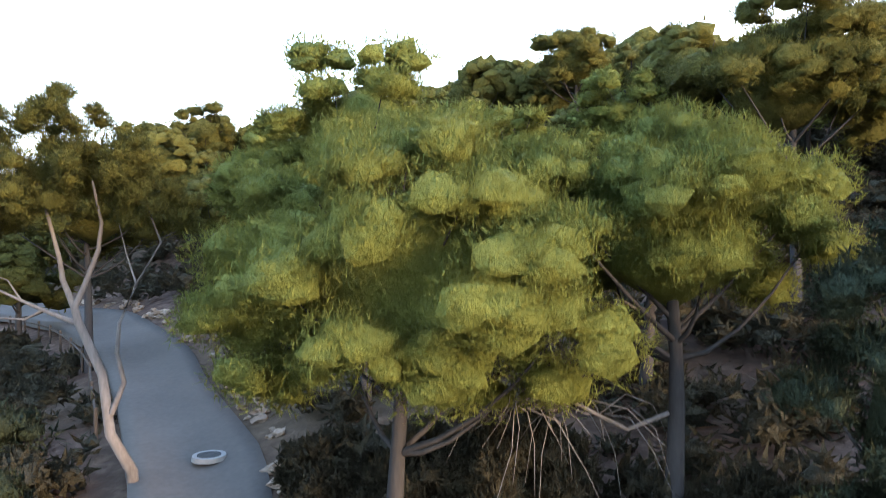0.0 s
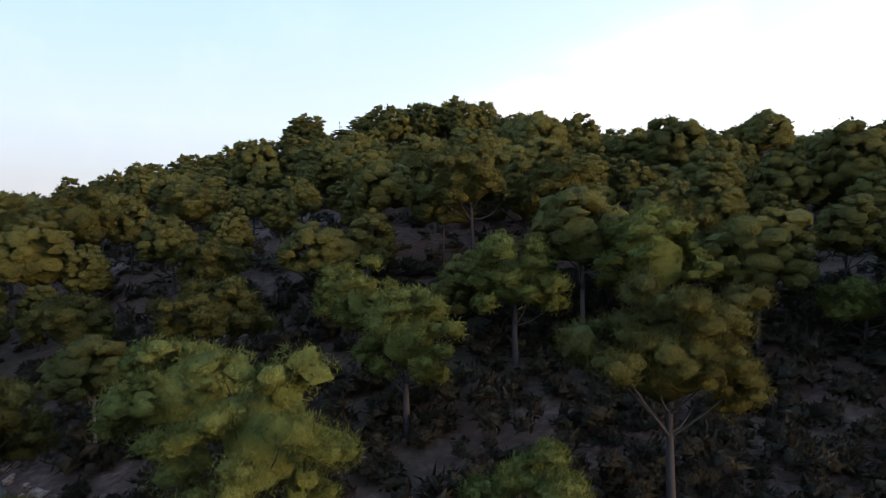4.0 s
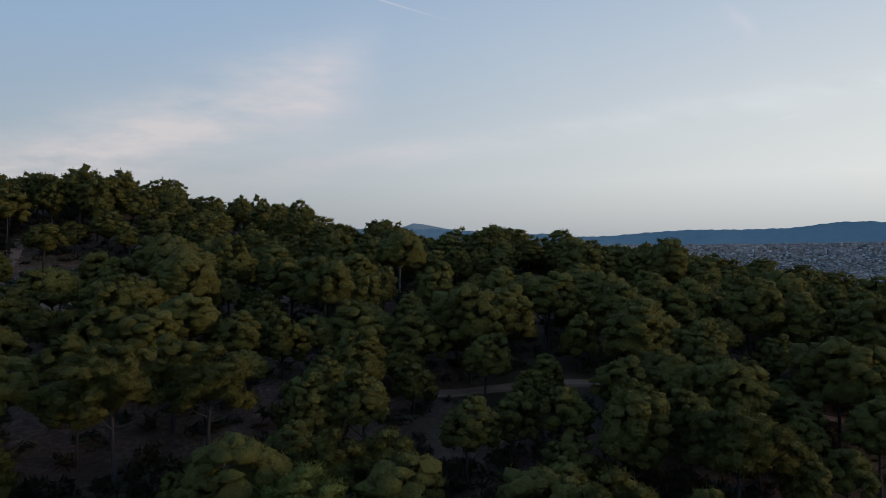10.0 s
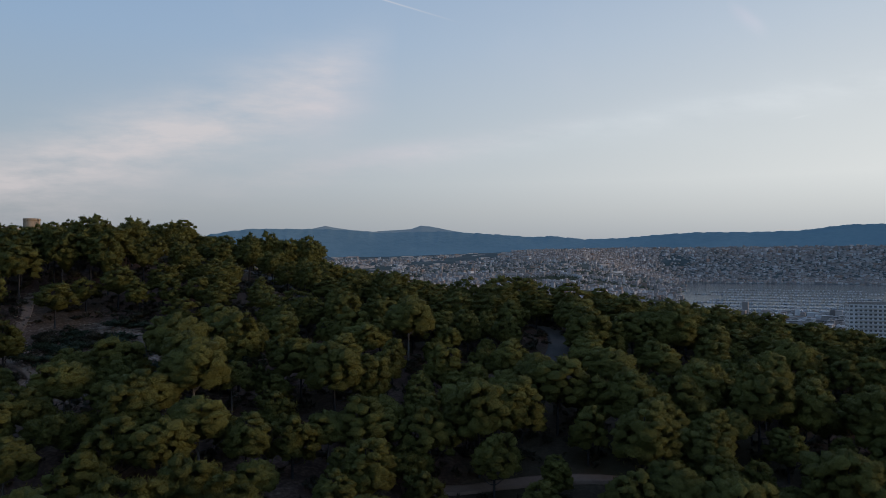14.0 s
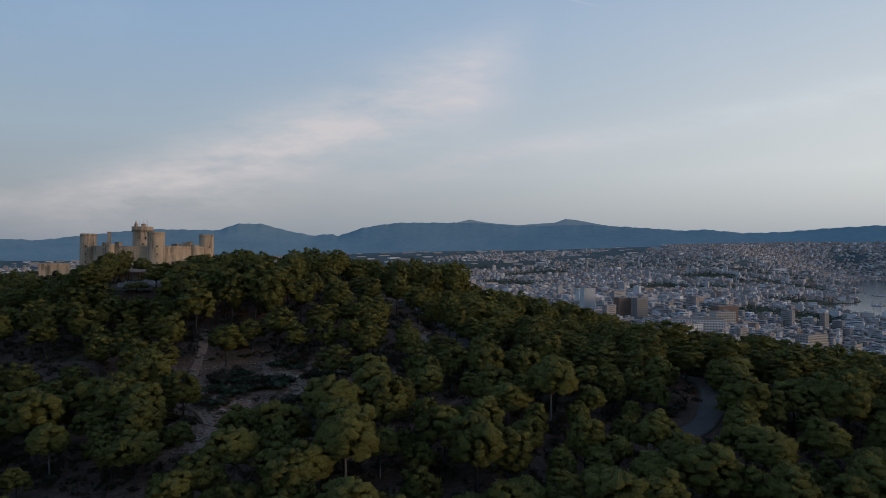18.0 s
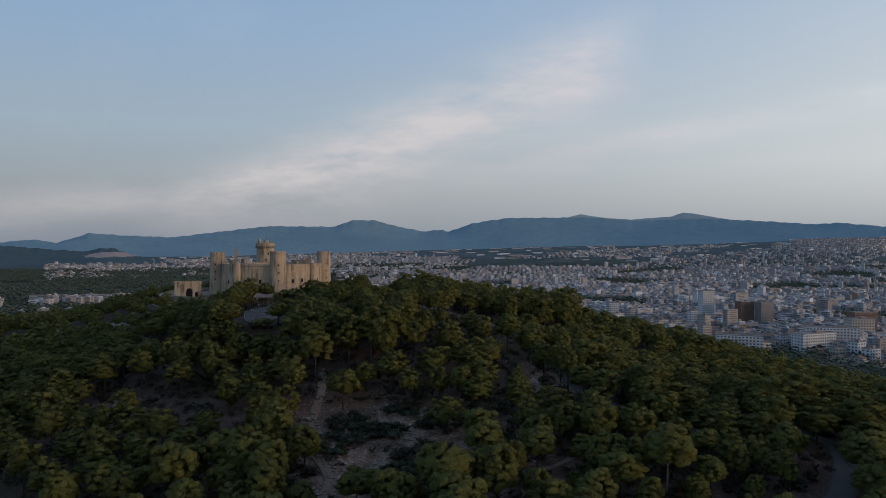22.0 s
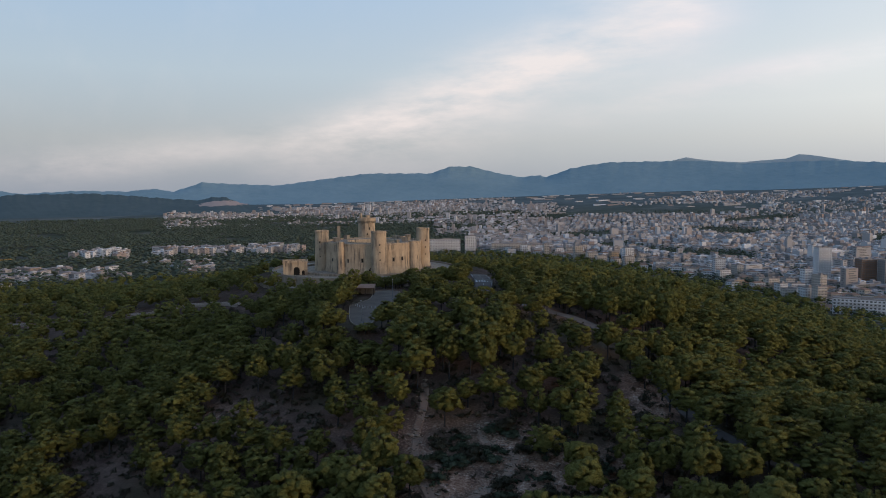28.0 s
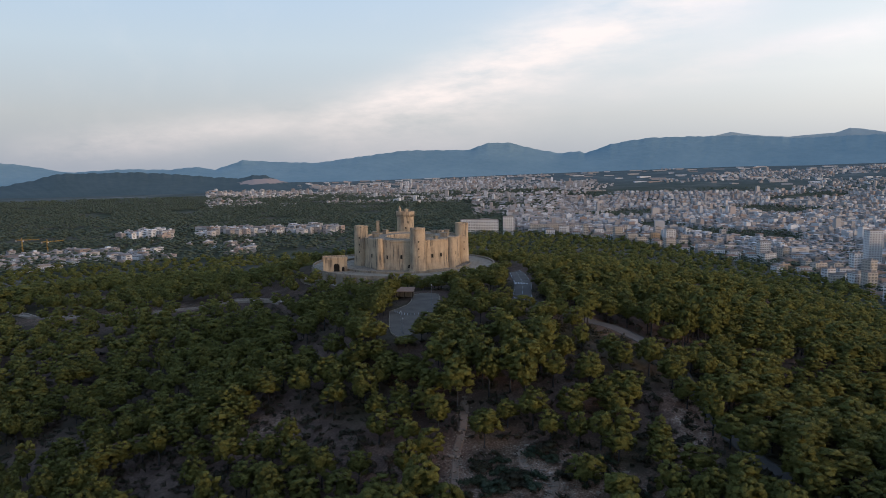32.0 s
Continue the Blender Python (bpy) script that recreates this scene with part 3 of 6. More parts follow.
# road marks: broken centre line, edge lines and a crossing
marks = tagged(new("road_markings"), "white painted lines and a zebra crossing on the road", "road marking", kind="structure")
castle_line = ROADS[3][1][:6]
for off, nm in ((-2.95, "edge_line"), (2.95, "edge_line")):
    v_, f_ = ribbon(castle_line, 0.12, 0.125, across=1, offset=off, drop=0.02)
    part_mesh(nm, mesh_from(nm, v_, f_, [WHITE_PAINT]), marks)
cl = curve_points(castle_line, 1.0)
for i in range(2, len(cl) - 4, 6):
    v_, f_ = ribbon(cl[i:i + 4], 0.16, 0.13, across=1, drop=0.02)
    part_mesh("dash", mesh_from("dash", v_, f_, [WHITE_PAINT]), marks)
i0 = int(np.argmin(np.hypot(cl[:, 0] + 50, cl[:, 1] - 251)))
for k in range(6):
    v_, f_ = ribbon(cl[i0 - 1:i0 + 3], 0.5, 0.135, across=1, offset=-2.5 + k, drop=0.02)
    part_mesh("stripe", mesh_from("stripe", v_, f_, [WHITE_PAINT]), marks)
PAVING = surface("worn_paving", (0.075, 0.06, 0.048), (0.165, 0.135, 0.108), 0.2, 0.9, 4, 0.01)
LOT = curve_points([(-82.5, 201), (-77, 187), (-71.5, 175), (-66.6, 170.9), (-66.5, 180), (-68.5, 196), (-64.5, 205.4), (-71, 216), (-77.5, 233), (-84.5, 231), (-81, 214), (-82.5, 201)], 1.5)[:-1]
nL = len(LOT)
k_ = np.arange(nL)
lv = np.concatenate([np.c_[LOT, np.full(nL, 114.62)], np.c_[LOT, np.full(nL, 112.5)], [[-73, 203, 114.64]]])
lf = [np.stack([k_, (k_ + 1) % nL, np.full(nL, 2 * nL)], -1), np.stack([k_, k_ + nL, (k_ + 1) % nL + nL, (k_ + 1) % nL], -1)]
tagged(new("car_park", mesh_from("car_park", lv, lf, [PAVING])), "small asphalt turning area below the castle", "car park", kind="structure")

# ---- castle ----
STONE_D, STONE_L = (0.36, 0.26, 0.165), (0.66, 0.51, 0.345)


def stone_material(name, dark, light):
    m, nt, b = material(name, 0.95)
    p = position(nt)
    mp = nt.nodes.new("ShaderNodeMapping")
    mp.inputs["Scale"].default_value = (1.1, 1.1, 0.12)
    nt.links.new(p, mp.inputs[0])
    stain, blotch, grain = noise_node(nt, mp.outputs[0], 0.8, 5.0), noise_node(nt, p, 0.3, 7.0, 0.7), noise_node(nt, p, 1.6, 6.0, 0.7)
    col = mix_color(nt, math_node(nt, "MULTIPLY_ADD", blotch, 1.6, -0.3, True), dark, light)
    streak = noise_node(nt, mp.outputs[0], 2.6, 4.0, 0.6)
    col = mix_color(nt, math_node(nt, "MULTIPLY", math_node(nt, "MULTIPLY_ADD", stain, 6.0, -2.7, True), math_node(nt, "MULTIPLY_ADD", noise_node(nt, p, 0.13, 3.0), 4.0, -1.4, True)), col, (0.12, 0.105, 0.09))
    col = mix_color(nt, math_node(nt, "MULTIPLY_ADD", streak, 1.8, -1.05, True), col, (0.24, 0.20, 0.155))
    col = mix_color(nt, math_node(nt, "MULTIPLY", grain, 0.6), col, (0.20, 0.15, 0.10))
    nt.links.new(col, b.inputs["Base Color"])
    bump(nt, b, grain, 0.6, 0.08)
    return m


STONE = stone_material("castle_sandstone", STONE_D, STONE_L)
STONE_PALE = stone_material("pale_castle_stone", (0.21, 0.175, 0.13), (0.38, 0.32, 0.245))
DARK = surface("dark_opening", (0.012, 0.011, 0.010), (0.03, 0.027, 0.024), 1.0, 0.9)
FA = math.atan2(-0.9, 0.44)     # the way from the castle's centre to the tower towards the camera
ZT = 112.0
castle = tagged(new("castle"), "round sandstone castle with four round towers on a terrace", "castle")
castle.location = (*CASTLE, ZT)


def tower(name, r_low, r_top, h, cx, cy, segs=40, crown=None):
    bm = bmesh.new()
    prof = [(r_low + 0.5, -1.0), (r_low, 2.2), (r_top, h - 0.9), (r_top + 0.22, h - 0.8), (r_top + 0.22, h - 0.5), (r_top + 0.05, h - 0.45), (r_top + 0.05, h),
            (r_top - 0.6, h), (r_top - 0.6, h - 0.9), (0.01, h - 0.8)]
    revolve(bm, prof, segs, cx, cy)
    return part(name, bm, STONE, castle)


bm = bmesh.new()
R = 23.6
revolve(bm, [(R + 0.7, -1.0), (R + 0.1, 3.0), (R, 12.9), (R + 0.18, 13.0), (R + 0.18, 13.3), (R, 13.35), (R, 13.8), (R - 0.7, 13.8), (R - 0.7, 12.7), (13.2, 12.9), (13.2, 13.6), (12.6, 13.6), (12.6, 0.0), (0.05, 0.0)], 120)
part("curtain_wall", bm, STONE, castle)
bm = bmesh.new()
revolve(bm, [(22.6, 12.9), (18.0, 13.7), (13.4, 13.3)], 96)
part("gallery_roof", bm, STONE_PALE, castle, "pale stone paved ring roof round the courtyard")
for i, (name, a, rr, rt, h) in enumerate([("front_tower", 0, 3.75, 3.45, 19.8), ("east_tower", math.pi / 2, 3.6, 3.25, 19.6), ("west_tower", -math.pi / 2, 3.6, 3.3, 19.2)]):
    t_ob = tower("tower", rr, rt, h, 25 * math.cos(FA + a), 25 * math.sin(FA + a))
for k in (-1, 1):
    for q_ in (0, 2):
        a = FA + k * math.pi / 4 + (math.pi if q_ else 0)
        bm = bmesh.new()
        revolve(bm, [(2.2, -1.0), (1.9, 3.0), (1.8, 13.9), (1.9, 14.0), (1.9, 14.5), (0.02, 14.5)], 24, 24.2 * math.cos(a), 24.2 * math.sin(a))
        part("turret", bm, STONE, castle)
# keep with its projecting crown
kx, ky = -33.0 * math.cos(FA), -33.0 * math.sin(FA)
bm = bmesh.new()
revolve(bm, [(5.2, -6.0), (4.75, 2.0), (4.5, 20.8), (4.55, 21.4), (4.95, 22.2), (5.0, 23.8), (4.5, 23.8), (4.5, 22.8), (0.02, 23.0)], 48, kx, ky)
keep = part("keep", bm, STONE, castle, "tall round keep with corbelled top")
bm = bmesh.new()
for k in range(30):
    a = k * 2 * math.pi / 30
    box(bm, kx + 4.72 * math.cos(a), ky + 4.72 * math.sin(a), 21.0, 0.62, 0.42, 1.25, a)
part("corbels", bm, STONE_PALE, keep)
bm = bmesh.new()
revolve(bm, [(0.8, 22.8), (0.8, 24.6), (0.95, 24.7), (0.5, 25.6), (0.05, 26.9)], 16, kx - 2.6, ky - 1.5)
part("pinnacle", bm, STONE, keep)
bm = bmesh.new()
revolve(bm, [(1.1, 22.8), (1.1, 24.7), (1.2, 24.8), (1.2, 25.1), (0.05, 25.4)], 20, kx + 1.2, ky - 1.6)
part("stair_turret", bm, STONE, keep)
METAL = surface("grey_metal", (0.12, 0.12, 0.125), (0.22, 0.22, 0.22), 3.0, 0.5)
for ox, h in ((0.6, 5.2), (2.3, 4.6), (-1.4, 3.8)):
    bm = bmesh.new()
    revolve(bm, [(0.09, 23.0), (0.05, 23.0 + h), (0.005, 23.05 + h)], 8, kx + ox, ky)
    part("mast", bm, METAL, keep)
bridge = bmesh.new()
box(bridge, -27.5 * math.cos(FA), -27.5 * math.sin(FA), 7.5, 8.5, 2.2, 2.2, FA)
part("bridge", bridge, STONE, castle)


def opening(parent, radius, ang, z, w, h, cx=0.0, cy=0.0, arch=False, frame_mat=None):
    """A dark recessed window with a stone surround, on a round wall."""
    x, y = cx + radius * math.cos(ang), cy + radius * math.sin(ang)
    fr = bmesh.new()
    for sx, sz, ox, oz in ((0.22, h + 0.44, -w / 2 - 0.11, -0.22), (0.22, h + 0.44, w / 2 + 0.11, -0.22), (w, 0.22, 0, -0.22), (w, 0.22, 0, h)):
        box(fr, x - ox * math.sin(ang), y + ox * math.cos(ang), z + oz, 0.34, sx, sz, ang)
    win = part("window", fr, frame_mat or STONE_PALE, parent)
    gl = bmesh.new()
    box(gl, x, y, z, 0.18, w, h, ang)
    if arch:
        m = Matrix.Translation((x, y, z + h)) @ Matrix.Rotation(ang, 4, "Z") @ Matrix.Rotation(math.pi / 2, 4, "Y")
        bmesh.ops.create_cone(gl, cap_ends=True, segments=20, radius1=w / 2, radius2=w / 2, depth=0.18, matrix=m)
    part("opening", gl, DARK, win)


for da, z, w, h in ((-0.32, 5.2, 0.9, 1.7), (-0.62, 5.0, 0.7, 1.5), (0.3, 5.4, 1.0, 1.6), (0.5, 5.6, 1.0, 1.6), (0.98, 5.4, 0.8, 1.5), (-1.05, 5.0, 0.7, 1.4), (1.2, 4.0, 0.5, 1.0)):
    opening(castle, R + 0.04, FA + da, z, w, h)
opening(castle, R + 0.3, FA - 0.16, 0.0, 1.5, 1.7, arch=True)
for i, (name, a, rr, rt, h) in enumerate([("f", 0, 3.75, 3.45, 19.8), ("e", math.pi / 2, 3.6, 3.25, 19.6), ("w", -math.pi / 2, 3.6, 3.3, 19.2)]):
    cx, cy = 25 * math.cos(FA + a), 25 * math.sin(FA + a)
    face = math.atan2(-CASTLE[1] - cy, -CASTLE[0] - cx)
    for zz in (6.2, 9.8, 13.2):
        opening(castle, rr - 0.13, face + (0.12, 0.35, -0.3)[i], zz, 0.45, 0.8, cx, cy, frame_mat=STONE)
face = math.atan2(-CASTLE[1] - ky, -CASTLE[0] - kx)
for da, zz in ((0.35, 9.0), (0.05, 14.5), (-0.35, 11.0), (0.3, 17.5)):
    opening(keep, 4.55, face + da, zz, 0.6, 1.1, kx, ky, frame_mat=STONE)

for ang_, rr_, sx, sy, h in ((1.1, 17, 3.4, 2.4, 2.2), (1.7, 18, 2.2, 2.2, 2.8), (2.3, 17.5, 4.0, 2.2, 1.8), (-1.5, 18, 3.0, 2.2, 2.0), (0.55, 18.5, 1.6, 1.6, 1.6), (-2.4, 18, 2.4, 2.0, 2.4)):
    bm = bmesh.new()
    box(bm, rr_ * math.cos(FA + ang_), rr_ * math.sin(FA + ang_), 13.2, sx, sy, h, FA + ang_)
    box(bm, rr_ * math.cos(FA + ang_), rr_ * math.sin(FA + ang_), 13.2 + h, sx + 0.3, sy + 0.3, 0.2, FA + ang_)
    part("stair_head", bm, STONE_PALE, castle)
# slim tower from beyond the castle, added here on the gallery roof
bm = bmesh.new()
box(bm, -20.5 * math.cos(FA + 0.9), -20.5 * math.sin(FA + 0.9), 13.2, 1.5, 1.5, 7.0, 0.4)
box(bm, -20.5 * math.cos(FA + 0.9), -20.5 * math.sin(FA + 0.9), 20.2, 1.9, 1.9, 0.3, 0.4)
part("slim_tower", bm, STONE_PALE, castle)
bm = bmesh.new()
for k in range(28):
    a = k * 2 * math.pi / 28
    box(bm, 12.9 * math.cos(a), 12.9 * math.sin(a), 7.0, 0.5, 0.7, 5.6, a)
part("gallery_columns", bm, STONE_PALE, castle)

# terrace with its outer wall, and the gatehouse
terrace = tagged(new("castle_terrace"), "pale stone terrace with a low parapet round the castle", "terrace")
terrace.location = (*TERRACE, 0)
bm = bmesh.new()
revolve(bm, [(45.6, 100.0), (44.6, 111.2), (44.9, 111.3), (44.9, 112.6), (44.2, 112.6), (44.2, 111.8), (0.05, 111.8)], 110)
part("platform", bm, STONE_PALE, terrace)
bm = bmesh.new()
revolve(bm, [(33.0, 111.7), (33.0, 112.7), (32.4, 112.7), (32.4, 111.7)], 90)
part("inner_parapet", bm, STONE_PALE, terrace)
bm = bmesh.new()
revolve(bm, [(52.0, 100.0), (51.2, 107.6), (51.5, 107.7), (51.5, 108.5), (50.9, 108.5), (50.9, 107.9), (44.8, 107.9)], 100, 0, 0, radians(-150), radians(10))
part("lower_walk", bm, STONE_PALE, terrace)
for k in range(22):
    a = radians(-150 + k * 7.3)
    bm = bmesh.new()
    box(bm, 45.0 * math.cos(a), 45.0 * math.sin(a), 105.0, 0.9, 1.3, 6.9, a)
    part("buttress", bm, STONE_PALE, terrace)
gate = tagged(new("gatehouse"), "small flat-roofed stone gatehouse with arched doorway", "gatehouse")
gate.location, gate.rotation_euler = (-147, 293.5, 111.8), (0, 0, FA + math.pi / 2)
bm = bmesh.new()
box(bm, 0, 0, 0, 11.0, 7.0, 5.6)
box(bm, 0, 0, 5.6, 11.6, 7.6, 0.35)
for sx in (-5.6, 5.6):
    box(bm, sx, 0, 5.95, 0.4, 7.6, 0.7)
for sy in (-3.6, 3.6):
    box(bm, 0, sy, 5.95, 11.6, 0.4, 0.7)
part("body", bm, STONE, gate)
for ox, w, h in ((0.6, 2.6, 2.4), (3.6, 1.2, 1.5)):
    bm = bmesh.new()
    box(bm, ox, -3.5, 0.05, w, 0.3, h)
    bmesh.ops.create_cone(bm, cap_ends=True, segments=24, radius1=w / 2, radius2=w / 2, depth=0.3, matrix=Matrix.Translation((ox, -3.5, h + 0.05)) @ Matrix.Rotation(math.pi / 2, 4, "X"))
    part("doorway", bm, DARK, gate)

# ---- trees ----
def blades(rng, centres, radii, per, length, width, flat=0.8, tri=False, inner=0.45):
    """Small leaf blades over the upper and outer side of each clump."""
    n = len(centres) * per
    c, r = np.repeat(centres, per, 0), np.repeat(radii, per)
    deck = np.repeat(centres.mean(0)[None], n, 0)
    d = rng.normal(size=(n, 3))
    d[:, 2] = d[:, 2] * 0.9 + 0.15
    d /= np.linalg.norm(d, axis=1)[:, None]
    p = c + d * (r * (inner + (1 - inner) * rng.uniform(0, 1, n) ** 0.6))[:, None] * [1, 1, flat]
    ax = d * 0.35 + [0, 0, 0.25] + rng.normal(size=(n, 3)) * 0.5
    ax /= np.linalg.norm(ax, axis=1)[:, None]
    side = np.cross(ax, rng.normal(size=(n, 3)))
    side /= np.linalg.norm(side, axis=1)[:, None] + 1e-9
    L = (length * rng.uniform(0.6, 1.3, n))[:, None]
    W = width * L
    out = d * [1, 1, 0.9] + 0.35 * (c - deck) / (np.linalg.norm(c - deck, axis=1)[:, None] + 0.1) + rng.normal(size=(n, 3)) * 0.4
    out /= np.linalg.norm(out, axis=1)[:, None]
    side = np.where((np.cross(2 * side, ax + side) * out).sum(1)[:, None] < 0, -side, side)
    v = np.stack([p - side * W, p + side * W, p + ax * L], 1).reshape(-1, 3)
    return v, np.arange(3 * n).reshape(-1, 3), np.repeat(out, 3, 0)


def clumps(rng, H, Rc, n, base, lean, size=(0.22, 0.36)):
    """Centres and radii of the leafy clumps: over an uneven dome, fewer inside."""
    zc, up, down = H * (base + (1 - base) * 0.42), H * (1 - base) * 0.58, H * (1 - base) * 0.42
    i = np.arange(n) + 0.5
    dz = 1 - 1.62 * i / n
    a = i * 2.399963 + rng.uniform(-0.35, 0.35, n)
    rad = Rc * rng.uniform(size[0], size[1], n)
    lob = 1 + 0.16 * np.sin(2 * a + rng.uniform(0, 6)) + 0.12 * np.sin(3 * a + 4 * dz + rng.uniform(0, 6))
    deep = np.where(rng.uniform(0, 1, n) < 0.25, rng.uniform(0.35, 0.7, n), rng.uniform(0.82, 1.06, n))
    h = np.sqrt(np.maximum(1 - dz * dz, 0)) * (Rc - rad * 0.5) * lob * deep
    z = zc + dz * np.where(dz > 0, up - rad * 0.6, down) * deep
    keep = (dz > -0.1) | (rng.uniform(0, 1, n) < 0.8)
    return np.stack([h * np.cos(a) + lean[0] * z / H, h * np.sin(a) + lean[1] * z / H, z], -1)[keep], rad[keep]


def lobed(rng, c, r, k, spread=0.62, size=(0.40, 0.60)):
    """Breaks each lobe of a crown into k small tufts over its upper and outer side: centres, radii and the lobes' outward ways."""
    mid_ = c.mean(0)
    way = c - mid_
    way /= np.linalg.norm(way, axis=1)[:, None] + 1e-6
    d = rng.normal(size=(len(c), k, 3)) + way[:, None] * 0.9 + [0, 0, 0.55]
    d /= np.linalg.norm(d, axis=2)[..., None]
    rr = r[:, None] * rng.uniform(size[0], size[1], (len(c), k))
    p = c[:, None] + d * (r[:, None] * spread * rng.uniform(0.75, 1.15, (len(c), k)))[..., None] * [1.1, 1.1, 0.62]
    n = d * 0.7 + way[:, None] * 0.5
    return p.reshape(-1, 3), rr.ravel(), (n / np.linalg.norm(n, axis=2)[..., None]).reshape(-1, 3)


def dome(rng, H, Rc, n, base, size=(0.17, 0.29)):
    """Tufts over a rounded crown that bulges in a few lobes: centres, radii and outward ways."""
    i = np.arange(n) + 0.5
    dz = 1 - 1.5 * i / n
    a = i * 2.399963 + rng.uniform(-0.3, 0.3, n)
    h = np.sqrt(1 - dz * dz)
    d = np.stack([h * np.cos(a), h * np.sin(a), dz], -1) + rng.normal(size=(n, 3)) * 0.10
    d /= np.linalg.norm(d, axis=1)[:, None]
    lobes = rng.normal(size=(7, 3)) + [0, 0, 0.5]
    lobes /= np.linalg.norm(lobes, axis=1)[:, None]
    bulge = np.exp(7.0 * (d @ lobes.T - 1)).max(1)
    r = Rc * rng.uniform(size[0], size[1], n)
    f = 0.66 + 0.36 * bulge + rng.uniform(-0.05, 0.06, n)
    zc = H * (base + (1 - base) * 0.45)
    half = np.where(d[:, 2] > 0, H - zc, zc - H * base)
    p = np.stack([d[:, 0] * (Rc - 0.4 * r) * f, d[:, 1] * (Rc - 0.4 * r) * f, zc + d[:, 2] * (half - 0.35 * r) * f], -1)
    return p, r, d


def lumps(rng, centre, radius, shape, way):
    """The dense inside of one tuft: an uneven rounded lump, flatter below."""
    v0, f0 = shape
    turn_, _ = np.linalg.qr(rng.normal(size=(3, 3)))
    v0 = v0 @ (turn_ * np.sign(np.linalg.det(turn_)))
    v = v0 * (1 + 0.17 * rng.normal(size=(len(v0), 1))) * [1.05, 1.05, 0.8]
    v[:, 2] = np.where(v[:, 2] < 0, v[:, 2] * 0.7, v[:, 2])
    n = v0 * 0.6 + way * 0.6 + rng.normal(size=(len(v0), 3)) * 0.25
    return centre + v * radius, f0, n / np.linalg.norm(n, axis=1)[:, None]


def heart(rng, c, r):
    """The dense inside of a crown, an uneven dome within the clumps."""
    lo, hi = (c - r[:, None]).min(0), (c + r[:, None]).max(0)
    v0, f0 = ICO1
    half = (hi - lo) / 2 * [0.52, 0.52, 0.56]
    return (lo + hi) / 2 - [0, 0, 0.06 * (hi[2] - lo[2])] + v0 * half * (1 + 0.08 * rng.normal(size=(len(v0), 1))), f0, v0


def pine_parts(seed, H, Rc, puffs, per, length, width, base=0.4, lean=(0, 0), limb_n=9, sides=8, trunk_r=0.16, core=ICO1, solid=0.5, tri=False, size=(0.30, 0.44), inner=0.45, tufts=6, full=0):
    rng = np.random.default_rng(seed)
    c, r = clumps(rng, H, Rc, puffs, base, lean, size)
    wood, leaf = Build(), Build()
    k = np.linspace(0, 1, 8)
    sway = np.stack([0.25 * np.sin(k * 4 + seed), 0.22 * np.cos(k * 3.3 + seed * 2), 0 * k], -1) * k[:, None]
    line = np.stack([lean[0] * k * 0.85, lean[1] * k * 0.85, H * 0.86 * k], -1) + sway
    line[0, 2] = -0.4
    wood.add(*tube_arrays(line, trunk_r * (1.25 - k) + 0.02, sides))
    pick = rng.choice(len(c), min(limb_n, len(c)), False)
    for i in pick:
        h0 = np.clip(c[i, 2] / H - rng.uniform(0.12, 0.28), max(0.22, base * 0.9), 0.8)
        p0 = np.array([np.interp(h0 / 0.86, k, line[:, j]) for j in range(3)])
        mid = (p0 + c[i]) / 2 + [0, 0, -0.12 * H * rng.uniform(0, 1)] + rng.normal(size=3) * 0.12
        q_ = np.linspace(0, 1, 5)[:, None]
        path = (1 - q_) ** 2 * p0 + 2 * q_ * (1 - q_) * mid + q_ ** 2 * c[i]
        wood.add(*tube_arrays(path, trunk_r * 0.38 * (1.1 - q_[:, 0]) * (1.2 - h0) + 0.012, 5))
    leaf.add(*heart(rng, c, r))
    tc, tr_, tn = dome(rng, H, Rc, full, base, (0.13, 0.25)) if full else lobed(rng, c, r, tufts)
    for ci, ri, ni in zip(tc, tr_, tn):
        leaf.add(*lumps(rng, ci, ri * solid, core, ni))
    leaf.add(*blades(rng, tc, tr_ * 1.12, per, length, width, tri=tri, inner=inner))
    return wood, leaf


TREE_NOTE = "Aleppo pine with a rounded yellow-green crown on a dry slope"


def tree_thing(name, wood, leaf, bark, green, label, group="pine trees"):
    ob = tagged(new(name), label, "tree", group)
    part_mesh("trunk", wood.mesh("trunk", bark, True), ob)
    part_mesh("crown", leaf.mesh("crown", green), ob)
    return ob


def put(ob, x, y, s=1.0, turn=0.0, sz=None, first=False, z=None):
    zz = float(ground_z(x, y)) - 0.05 if z is None else z
    m = Matrix.LocRotScale((x, y, zz), Euler((0, 0, turn)), None)
    if first:
        ob.matrix_basis = m @ Matrix.Diagonal((s, s, sz or s, 1))
        return ob
    c = copy_thing(ob, m)
    c.scale = (s, s, sz or s)
    return c


